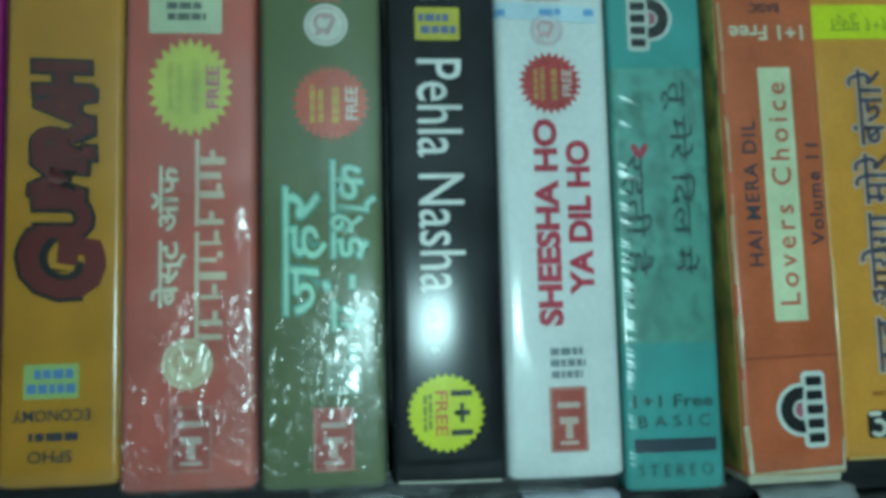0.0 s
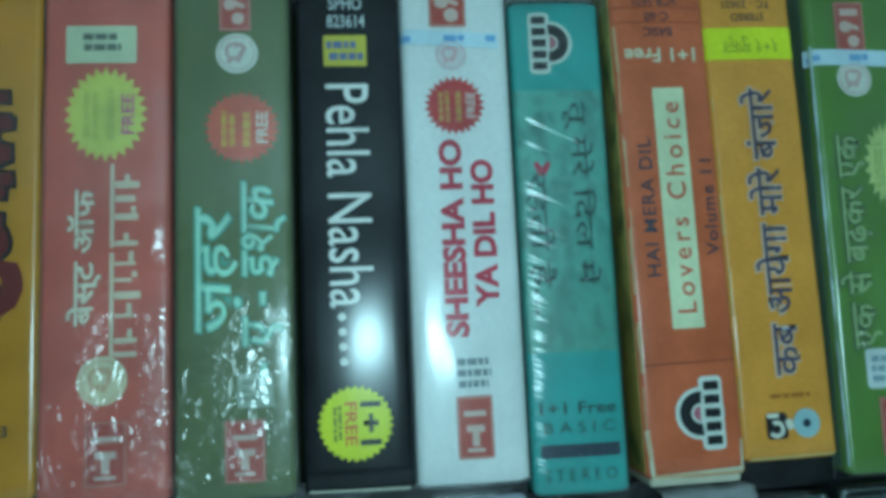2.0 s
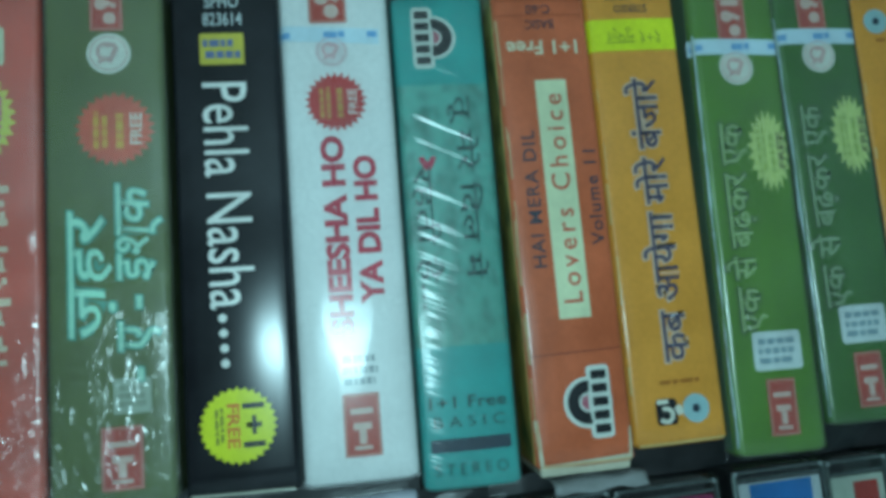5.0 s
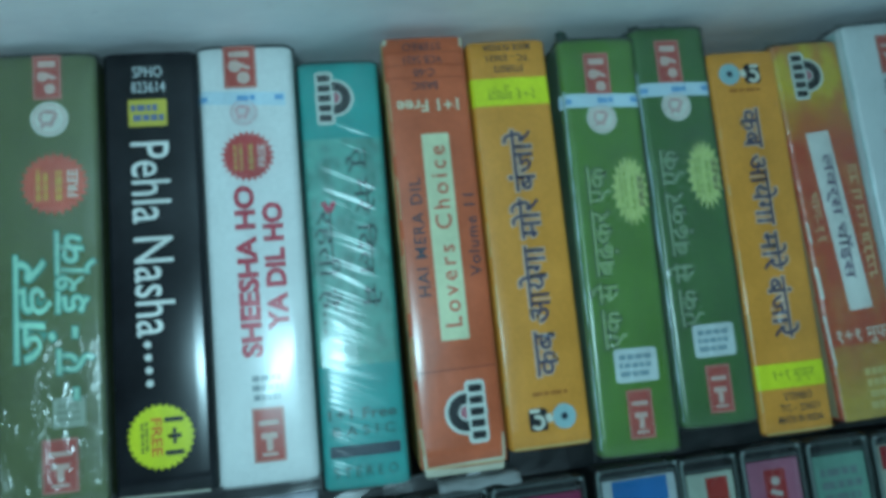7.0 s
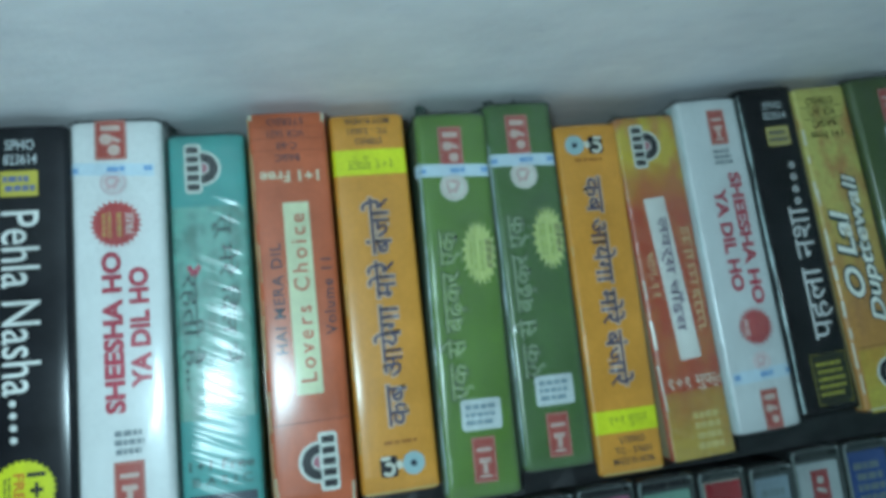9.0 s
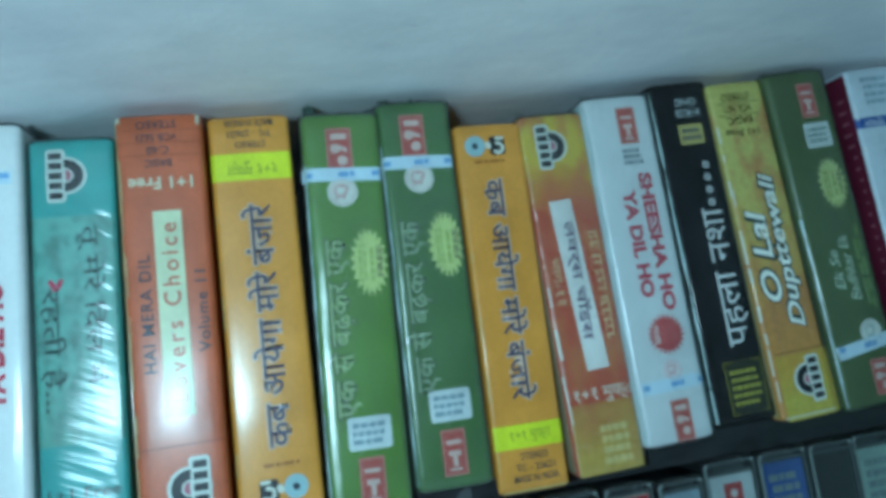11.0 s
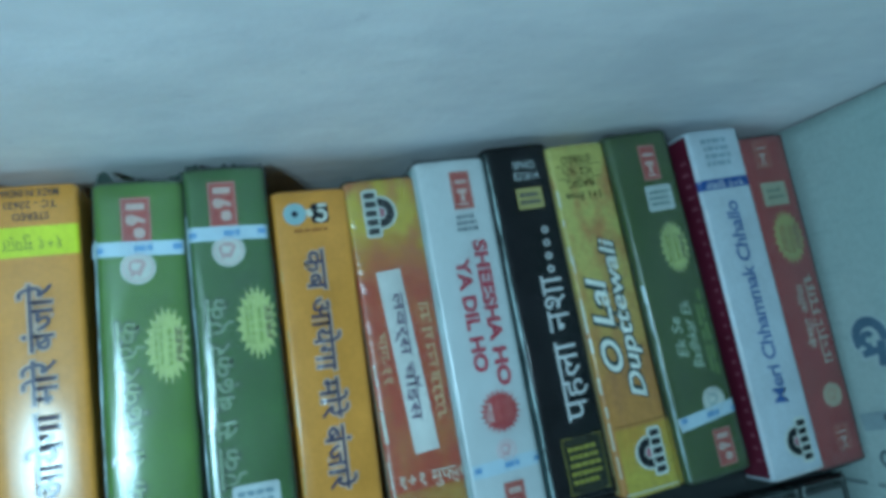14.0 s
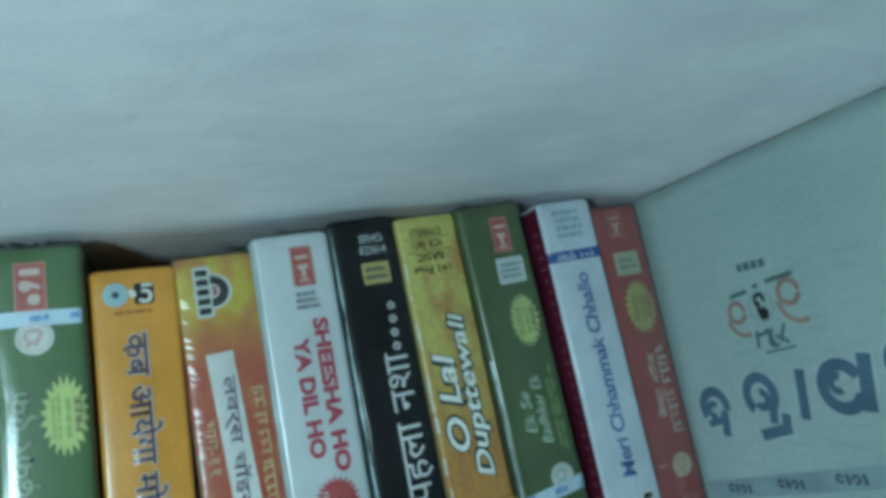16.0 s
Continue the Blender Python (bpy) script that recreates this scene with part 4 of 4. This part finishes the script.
def leaf_green_pack():
    k = Pack("leaf green cassette pack in film with a slanted pale English title", 183.2, 4.0, 22.0, 107.8, -3.7, -2, 66, 0.35, ROW, 1.8, (-1.3, -0.3))
    k.box(card((0.045, 0.098, 0.006)))
    side(k, (0.03, 0.07, 0.02))
    red_mark(k, 189.8, 102.4, 6.2, 11.5, "tee")
    lb = patch(k, "sticker", 191.4, 90.8, 9.6, 8.2, (0.58, 0.64, 0.62), 1, "small white sticker with unreadable print", 0.6)
    lines(k, "sticker_print", 191.4, 90.8, 8, 5.6, 3, (0.2, 0.3, 0.28), "flat", 22, lb)
    offer_star(k, 193.2, 74.8, 5.4, (0.54, 0.62, 0.22), (0.28, 0.34, 0.06), (0.06, 0.07, 0.02), "up", 8.8, 20, "FREE", 1, 0.26)
    mint = (0.52, 0.66, 0.48)
    title(k, "title", "Ek Se", 188.4, 47, 12.5, 3.4, "up", mint, 0.005, None, 0, 0.25)
    title(k, "subtitle", "Badhkar Ek", 193.0, 47.5, 21, 3.4, "up", mint, 0.005, None, 0, 0.25)
    lines(k, "small_print", 198.2, 48, 30, 3.4, 2, (0.16, 0.28, 0.06), "up", 23)
    tape_band(k, 183.0, 204.4, 23.0, 4.0, 6)
    seal(k, 196.2, 27.0, 3.9, (0.3, 0.42, 0.42))
    red_mark(k, 197.0, 13.0, 6.4, 11.0, "notes")
    k.film("smooth", 0.35)
    film_glint(k, 1, 60, 0.45)
    film_seam(k, 0.6)


def white_blue_pack():
    k = Pack("white cassette pack with a blue slanted title and dark red side", 207.2, 0.0, 19.8, 110.4, -2.55, -6)
    k.box(card((0.54, 0.61, 0.66), 0.36, 0.5, 0.08))
    side(k, (0.13, 0.012, 0.03), "side_panel", "dark red printed side", (0.9, 60), (0.3, 0.09, 0.12))
    blue = (0.03, 0.09, 0.30)
    lines(k, "small_print", 211.8, 103.0, 11, 10, 4, (0.3, 0.4, 0.46), "flip", 24)
    patch(k, "blue_band", 212.6, 92.6, 19.2, 3.4, blue, 1, "deep blue offer band", 0.05)
    title(k, "offer_line", "१+१ मुफ्त", 212.6, 92.6, 14, 2.4, "flip", (0.62, 0.67, 0.72), 0.01)
    title(k, "title", "Meri Chhammak Chhallo", 214.6, 54.5, 64, 4.6, "up", (0.05, 0.12, 0.33), 0.004, (0.40, 0.48, 0.6), 0.03, 0.1, 0.95)
    arch_mark(k, 218.6, 10.5, "up", 14)
    scuffs(k, 62, 10, (0.66, 0.66, 0.66), 0.5, 0.5)


def salmon_right():
    k = salmon_pack(228.6, -1.0, 18.4, 109, -1.9, -2, False)
    red_mark(k, 233.2, 102, 6, 9.5, "tee", "dull red maker's plate")
    lb = patch(k, "sticker", 235.0, 88.2, 10, 8, (0.48, 0.48, 0.34), 1, "pale olive sticker")
    lines(k, "sticker_print", 235.0, 88.2, 7, 4.4, 2, (0.25, 0.3, 0.22), "flat", 25, lb)
    offer_star(k, 236.6, 73.2, 6.2, (0.5, 0.46, 0.15), (0.38, 0.22, 0.07), (0.3, 0.1, 0.08), "up", 9.4, 20, "FREE", 1, 0.24)
    title(k, "title", "बेस्ट ऑफ", 236.4, 47, 21, 4.4, "up", (0.62, 0.54, 0.44), 0.015)
    u, v = k.uv(241.0, 45)
    k.put("title_line", hung_bars(u, v, 29, 5.0, (0.55,), "up", 11), card((0.58, 0.5, 0.4)), 2)
    seal(k, 239.4, 21, 3.8, (0.5, 0.3, 0.2), (0.55, 0.5, 0.36))
    red_mark(k, 239.8, 7.6, 5.6, 8, "tee", "dull red maker's plate")
    k.film("knot", 0.35)
    film_seam(k, 0.6)


magenta_pack()
orange_title_pack()
salmon_left()
olive_pack()
black_pack()
white_pack(False)
teal_pack()
lovers_pack()
banjare_pack(False)
green_pack(False)
green_pack(True)
banjare_pack(True)
sunrise_pack()
white_pack(True)
black_hindi_pack()
golden_pack()
leaf_green_pack()
white_blue_pack()
salmon_right()

# ---- black filler added in the dark gap between the rows, carries the uneven feet ----
FEET = [(-190, -163.6, 9.5), (-163.4, -141.4, 9.3), (-141.2, -115.2, 7.2), (-115, -90.8, 6.2), (-90.6, -68, 5.0), (-67.9, -44.4, 4.4), (-44.3, -22.6, 0.0), (-20, 2.4, 0.4),
        (2.8, 25, 3.0), (25.8, 48.2, -1.4), (48.8, 71, 2.6), (71.8, 94, -2.6), (95.6, 117.4, -2.0), (117.6, 139.4, 3.2), (139.8, 160.4, 5.6), (160.8, 181.6, 4.0),
        (182.6, 206, 4.0), (206.6, 227.6, 0.0), (228, 247.6, -1.0)]


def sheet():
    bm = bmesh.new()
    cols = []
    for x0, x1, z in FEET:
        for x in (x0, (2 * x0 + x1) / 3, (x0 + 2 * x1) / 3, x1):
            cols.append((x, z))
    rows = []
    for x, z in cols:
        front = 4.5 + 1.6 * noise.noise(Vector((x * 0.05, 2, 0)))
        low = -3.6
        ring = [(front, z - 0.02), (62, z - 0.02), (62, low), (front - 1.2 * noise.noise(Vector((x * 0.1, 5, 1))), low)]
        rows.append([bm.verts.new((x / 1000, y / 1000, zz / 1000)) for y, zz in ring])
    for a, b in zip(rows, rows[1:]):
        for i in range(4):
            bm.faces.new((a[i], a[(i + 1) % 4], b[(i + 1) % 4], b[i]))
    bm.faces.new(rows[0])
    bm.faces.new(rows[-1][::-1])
    ob = new("gap_filler", mesh_of(bm, "gap_filler", FILLER))
    tagged(ob, "black filler added in the dark gap between the rows", "sheet")


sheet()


# ---- the lower row of single cassettes in clear cases ----
def cassette_case(x0, x1, top, rgb, label, deco=None, y=1.0):
    k = Pack(label, x0, -118, x1 - x0, top + 118, 0, y, 66, 0.0, "single cassettes in the lower row", 0.9)
    k.root.name = "cassette_case"
    k.root["category"] = "cassette"
    w, h = k.w / 1000, k.h / 1000
    inset = 3.4 + 1.6 * random.Random(int(x0 * 7)).random()
    part("cassette", slab(0.0012, w - 0.0012, 0.004, 0.064, 0.001, h - 0.0012, 0.0006), CASSETTE, k.root, "black cassette shell")
    part("inlay", slab(0.0015, w - 0.0013, 0.0008, 0.0014, 0.002, h - inset / 1000, 0.0002), card(rgb), k.root, "printed paper inlay")
    if deco:
        deco(k, k.w / 2 + 0.1, k.h - inset - 0.3)
    # milky plastic edges; the left strip is paler, with its glint put into the colour
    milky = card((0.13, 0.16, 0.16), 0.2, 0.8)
    part("case_edge", slab(0.0002, 0.0008, 0.0003, 0.0012, 0.001, h - 0.0016, 0.0001), card((0.3, 0.38, 0.36), 0.15, 1.0), k.root, "left edge of the clear case, its glint painted in pale")
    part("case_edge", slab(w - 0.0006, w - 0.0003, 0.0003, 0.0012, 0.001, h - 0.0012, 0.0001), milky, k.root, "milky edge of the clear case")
    part("spine_lip", slab(0.0012, w - 0.0012, 0.0005, 0.0009, h - inset / 1000 + 0.0006, h - inset / 1000 + 0.0011, 0.0001), milky, k.root, "moulded lip of the clear case")
    # pale beads added at both top corners to stand for highlights
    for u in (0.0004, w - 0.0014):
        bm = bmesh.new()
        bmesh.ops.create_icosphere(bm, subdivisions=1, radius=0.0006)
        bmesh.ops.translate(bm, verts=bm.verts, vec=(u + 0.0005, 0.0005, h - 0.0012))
        part("corner_glint", bm, card((0.4, 0.46, 0.46), 0.12, 1.0), k.root, "pale bead added as the glint on the case corner", True)
    part("case_top", slab(0.0006, w - 0.0006, 0.0004, 0.0010, h - 0.0013, h - 0.0008, 0.0001), milky, k.root, "milky top edge of the clear case")
    shell = part("case", k.shell(0.5, 1.0, 2, 0.0, 0), film_mat("case"), k.root, "clear plastic case", True)
    shell.data.set_sharp_from_angle(angle=radians(40))
    shell.visible_shadow = False


def inlay_put(k, name, bm, rgb, level=1, label=""):
    for v in bm.verts:
        v.co = Vector((v.co.x / 1000, (0.75 + v.co.y - 0.07 * level) / 1000, v.co.z / 1000))
    return part(name, bm, card(rgb), k.root, label)


def d_red_top(k, u, v):
    inlay_put(k, "red_field", rect(u, v - 3, k.w - 3.4, 6, 0, 0.1, 0), (0.5, 0.03, 0.04))
    inlay_put(k, "small_print", bars(u, v - 12, k.w - 5, 6, 3, "flat", 31), (0.12, 0.14, 0.12))


def d_blue(k, u, v):
    inlay_put(k, "blue_field", rect(u, v - 15, k.w - 7.5, 30, 0, 0.1, 0), (0.02, 0.20, 0.52))
    inlay_put(k, "light_field", rect(u, v - 19, k.w - 7.5, 11, 0, 0.1, 0), (0.04, 0.36, 0.62), 2)


def d_disc(k, u, v):
    inlay_put(k, "disc", disc(u + 1, v - 14, 5), (0.66, 0.66, 0.6))
    inlay_put(k, "hub", disc(u + 1, v - 14, 1.6), (0.03, 0.05, 0.04), 2)


def d_square(k, u, v):
    inlay_put(k, "red_square", rect(u + 1.6, v - 4, 6, 6, 0, 0.1, 0), (0.5, 0.04, 0.03))
    inlay_put(k, "half_ring", arc(u + 2, v - 18, 1.8, 4, 0, 180, 14, -90), (0.012, 0.012, 0.014))
    inlay_put(k, "strip", bars(u - 1.8, v - 16, 11, 2.6, 1, "down", 33), (0.012, 0.012, 0.014))


def d_logo(k, u, v):
    inlay_put(k, "red_plate", rect(u, v - 8, 6, 12, 0, 0.2, 0), (0.5, 0.05, 0.05))
    inlay_put(k, "marks", join(disc(u, v - 5, 1.2, 12), rect(u, v - 8, 3.4, 1.2, -20, 0.2, 0), rect(u, v - 12, 3.8, 1.2, 0, 0.2, 0)), (0.7, 0.66, 0.6), 2)
    inlay_put(k, "seal", disc(u + 0.8, v - 20, 3.8), (0.62, 0.56, 0.56))


def d_print(k, u, v):
    inlay_put(k, "small_print", bars(u, v - 9, k.w - 4.5, 13, 4, "flat", int(k.x) + 300), (0.22, 0.29, 0.3))


PALE = (0.55, 0.62, 0.52)
LOWER = [(-190, -164, -4.4, (0.5, 0.55, 0.5), "grey paper inlay cassette in a clear case", d_print), (-163, -139, -4.6, (0.5, 0.53, 0.5), "grey paper inlay cassette in a clear case", d_print),
         (-138, -114, -4.2, (0.62, 0.66, 0.64), "white inlay cassette in a clear case", None), (-113, -89.5, -4.4, (0.03, 0.035, 0.035), "dark inlay cassette in a clear case", d_print),
         (-88.5, -62.5, -5.6, (0.42, 0.56, 0.5), "grey-green inlay cassette in a clear case", d_print), (-61.5, -46, -4.0, (0.6, 0.64, 0.64), "white paper inlay cassette in a clear case", None),
         (-45.2, -28.6, -4.6, (0.05, 0.09, 0.07), "dark green inlay cassette in a clear case", d_print), (-27.6, -4.4, -4.0, (0.58, 0.42, 0.34), "peach inlay cassette in a clear case", d_print),
         (-3.6, 20.6, -4.6, (0.34, 0.02, 0.1), "crimson inlay cassette with a white disc, in a clear case", d_disc), (23.2, 45.4, -3.8, (0.62, 0.66, 0.66), "blue and white inlay cassette in a clear case", d_blue),
         (46.2, 61.8, -4.6, PALE, "cream inlay cassette with a red square, in a clear case", d_square), (62.8, 80, -4.2, (0.52, 0.18, 0.28), "pink inlay cassette with a red plate, in a clear case", d_logo),
         (81.4, 99, -4.8, (0.22, 0.45, 0.36), "pale green inlay cassette in a clear case", d_print), (101, 116, -5.4, PALE, "cream inlay cassette with a red top, in a clear case", d_red_top),
         (117.2, 131.4, -6.4, (0.3, 0.4, 0.46), "grey-blue inlay cassette in a clear case", d_print), (133, 150, -3.8, (0.55, 0.62, 0.62), "white inlay cassette with a red plate, in a clear case", d_logo),
         (150.8, 167, -3.8, (0.03, 0.10, 0.35), "deep blue inlay cassette in a clear case", d_print), (167.8, 183, -3.8, (0.012, 0.013, 0.015), "black inlay cassette in a clear case", None),
         (184.4, 199.4, -3.8, (0.34, 0.5, 0.44), "pale green inlay cassette in a clear case", d_print), (200, 208.4, -4.4, (0.03, 0.2, 0.06), "green inlay cassette in a clear case", None),
         (209, 222.4, -5.0, (0.5, 0.58, 0.56), "white inlay cassette in a clear case", d_print), (223.2, 240, -4.6, (0.3, 0.36, 0.36), "grey inlay cassette in a clear case", d_print)]
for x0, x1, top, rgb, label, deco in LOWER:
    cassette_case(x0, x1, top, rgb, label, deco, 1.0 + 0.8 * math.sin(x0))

# loose slip of white film under the left packs
bm = bmesh.new()
strip = []
for i in range(25):
    x = (-135 + 68 * i / 24) / 1000
    zz = (-1.6 + 1.2 * noise.noise(Vector((i * 0.31, 0, 0)))) / 1000
    strip.append([bm.verts.new((x, 0.0005 + 0.0012 * math.sin(i * 0.8), zz)), bm.verts.new((x + 0.001, -0.0006 + 0.001 * math.sin(i * 0.9 + 1), zz - (2.4 + 1.4 * noise.noise(Vector((i * 0.5, 3, 0)))) / 1000)),
                  bm.verts.new((x, 0.006, zz + 0.0012))])
for a, b in zip(strip, strip[1:]):
    bm.faces.new((a[0], b[0], b[1], a[1]))
    bm.faces.new((a[2], b[2], b[0], a[0]))
slip = new("film_slip", mesh_of(bm, "film_slip", card((0.3, 0.33, 0.35), 0.25, 0.6), True))
slip.modifiers.new("thick", "SOLIDIFY").thickness = 0.0003
tagged(slip, "loose crumpled slip of whitish film tucked under the packs", "wrapper")


def crumpled_slip(name, x0, x1, top, drop, y, rgb, label, category, seed):
    """A crumpled strip of paper or foil that hangs from under the packs."""
    bm = bmesh.new()
    grid = []
    for i in range(15):
        f = i / 14
        x = x0 + (x1 - x0) * f
        col = []
        for j in range(5):
            g = j / 4
            z = top - drop * g * (1 + 0.35 * noise.noise(Vector((f * 3, seed, 2)))) + 0.5 * noise.noise(Vector((f * 5, seed, g)))
            col.append(bm.verts.new((x / 1000, (y - 1.2 * math.sin(g * 2.2) + 0.9 * noise.noise(Vector((f * 6, g * 3, seed)))) / 1000, z / 1000)))
        col.append(bm.verts.new((x / 1000, 0.012, (top + 0.2) / 1000)))
        grid.append(col)
    for a, b in zip(grid, grid[1:]):
        for p in range(4):
            bm.faces.new((a[p], b[p], b[p + 1], a[p + 1]))
        bm.faces.new((a[5], b[5], b[0], a[0]))
    ob = new(name, mesh_of(bm, name, card(rgb, 0.3, 0.5), True))
    ob.modifiers.new("thick", "SOLIDIFY").thickness = 0.0002
    tagged(ob, label, category)


crumpled_slip("paper_flap", -64.5, -45.5, 0.2, 6.2, 0.2, (0.52, 0.53, 0.6), "creased lilac-white paper flap hanging under a white pack", "paper", 3.1)
crumpled_slip("foil_strip", -16.5, 4.2, -1.9, 2.2, 1.6, (0.24, 0.25, 0.25), "thin crumpled silvery foil strip under a worn orange pack", "wrapper", 7.7)
crumpled_slip("foil_strip", -140, -88, 0.6, 4.6, 1.0, (0.16, 0.17, 0.19), "torn greyish film folded under the green and salmon packs", "wrapper", 5.2)


# ---- newspaper lining on the side wall ----
def newspaper():
    bm = bmesh.new()
    ny, nz = 60, 40
    grid = []
    for i in range(ny + 1):
        y = 0.075 - 0.335 * i / ny
        col = []
        for j in range(nz + 1):
            edge = 0.0015 * noise.noise(Vector((y * 60, 1, 0))) + 0.0008 * noise.noise(Vector((y * 200, 7, 0)))
            z = -0.112 + (CEIL - EDGE_DROP - 0.0002 + edge * 0.4 + 0.112) * j / nz
            x = WALL_X - 0.0006 - 0.0006 * (1 + noise.noise(Vector((y * 22, z * 22, 3))))
            col.append(bm.verts.new((x, y, z)))
        grid.append(col)
    for a, b in zip(grid, grid[1:]):
        for j in range(nz):
            bm.faces.new((a[j], b[j], b[j + 1], a[j + 1]))
    ob = new("newspaper", mesh_of(bm, "newspaper", NEWS, True))
    ob.modifiers.new("thick", "SOLIDIFY").thickness = 0.00025
    tagged(ob, "pale green newspaper sheet pasted on the side wall", "newspaper")

    def on(name, bm2, rgb, level=1, parent=ob, label=""):
        for v in bm2.verts:
            y, z = -v.co.x / 1000, v.co.z / 1000
            x = WALL_X - 0.0006 - 0.0006 * (1 + noise.noise(Vector((y * 22, z * 22, 3))))
            v.co = Vector((x - 0.0004 - 0.00008 * level + v.co.y * 0.0005, y, z))
        return part(name, bm2, card(rgb, 0.7, 0.0), parent, label)

    # big outlined blue letters, drawn as plain ring shapes on a line that climbs outward
    def glyph(s, z, r, kind, grow):
        g = 2 * grow
        if kind == "c":
            return join(arc(s, z + 1, r - 3.2 - grow, r + grow, -12, 215, 22), arc(s - 0.8, z + 0.2, 0.9 - 0.5 * grow, 3.0 + grow, 40, 300, 14),
                        rect(s + 3.2, z - 4.0, 3.2 + g, 8.0 + g, -6, 0.3, 0), rect(s - 1.0, z - 3.6, 6.0 + g, 2.4 + g, 14, 0.3, 0))
        if kind == "o":
            return join(arc(s, z + 1.5, r - 3.2 - grow, r + grow, -40, 232, 22), arc(s + 0.2, z + 0.2, 1.0 - 0.5 * grow, 3.4 + grow, -150, 100, 14), rect(s + 3.4, z - 3.6, 3.2 + g, 6.4 + g, -8, 0.3, 0),
                        rect(s + 3.0, z - r - 2.2, 11.5 + g, 3.2 + g, 12, 0.3, 0), rect(s + 7.4, z - r + 0.8, 3.2 + g, 4.6 + g, -8, 0.3, 0))
        if kind == "l":
            return rect(s, z, 3.2 + g, r * 2.1 + g, -6, 0.3, 0)
        return join(arc(s - 0.6, z, r - 3.4 - grow, r + grow, 25, 340, 24), rect(s + r - 0.8, z + 0.8, 4.0 + g, r * 2.0 + g, -7, 0.3, 0), arc(s - 1.6, z + 0.8, 0.9 - 0.5 * grow, 3.0 + grow, 60, 300, 14))
    for s, z, r, kind in ((13.0, 36.5, 6.6, "c"), (32.5, 39.5, 6.8, "o"), (47.6, 41, 6.6, "l"), (61.0, 42.8, 7.4, "p"), (80, 47, 6.6, "c"), (97, 51, 6.6, "o")):
        h = on("letter_halo", glyph(s, z, r, kind, 0.75), (0.44, 0.54, 0.54), 1)
        on("letter", glyph(s, z, r, kind, 0.0), (0.085, 0.16, 0.225), 2, h, "")
    on("emblem_swirl", join(arc(31, 65.6, 2.2, 3.6, 0, 350, 20), arc(32.8, 64.2, 5.0, 6.2, 185, 290, 12)), (0.38, 0.23, 0.19), 1, ob, "faded red swirl")
    on("emblem_swirl", join(arc(51, 69.2, 2.6, 4.1, 0, 350, 20), arc(53.6, 67.4, 6.0, 7.3, 185, 290, 12)), (0.38, 0.23, 0.19), 1, ob, "faded red swirl")
    on("emblem_ring", arc(40.6, 66.2, 4.2, 4.5, 0, 360, 28), (0.25, 0.33, 0.33), 1)
    on("emblem_core", join(arc(40.4, 68.2, 1.1, 2.2, -20, 260, 18), disc(41.0, 64.2, 1.9, 16), rect(39.6, 66.4, 1.2, 3.2, -8, 0.3, 0)), (0.02, 0.03, 0.03), 1)
    on("emblem_print", join(bars(40.5, 78.6, 11, 3.4, 1, "flat", 41, 0.7, (0.14, 0.22), 0.06), rect(33.2, 71.0, 7, 1.3, 8, 0.3, 0), rect(40.2, 72.4, 2, 1.3, 8, 0.3, 0), rect(49.0, 73.6, 10, 1.3, 6, 0.3, 0), rect(39.4, 58.6, 7, 1.1, 14, 0.3, 0),
                            rect(36.6, 57.0, 1.1, 5, -10, 0.3, 0), rect(41.6, 57.2, 1.1, 6, 24, 0.3, 0), rect(46.0, 58.4, 1.1, 5.4, -24, 0.3, 0), rect(45.4, 56.6, 5, 1.0, -28, 0.3, 0), arc(42.6, 56.4, 1.2, 2.2, 90, 320, 12), rect(44, 53.6, 11, 0.6, 6, 0.1, 0)),
       (0.10, 0.19, 0.2), 1)
    on("grey_band", rect(60, 19.6, 116, 5.6, 9, 0.1, 12), (0.26, 0.36, 0.38), 1, ob, "grey band with small unreadable print")
    for i in range(5):
        s = 16 + 20 * i
        z = 12.6 + (s - 16) * 0.158
        on("band_print", join(arc(s - 3.4, z, 0.5, 1.4, 20, 340, 12), rect(s - 1.0, z, 1.4, 2.8, 9, 0.4, 0), arc(s + 1.4, z + 0.2, 0.5, 1.4, -120, 200, 12), rect(s + 4.0, z + 0.4, 1.2, 2.8, 9, 0.4, 0)), (0.08, 0.12, 0.14), 2)
    for i in range(8):
        s = 9 + 7.4 * i
        z = -0.5 + (s - 9) * 0.158
        on("outlined_numeral", join(arc(s, z, 1.9, 2.9, 0, 360, 20), rect(s + 3.2, z, 0.8, 5.6, 9, 0.2, 0)), (0.07, 0.11, 0.13), 1)
    for i in range(9):
        on("text_line", bars(20, -9 - 6.5 * i, 90, 2.2, 1, "flat", 50 + i), (0.2, 0.26, 0.26), 1)


newspaper()
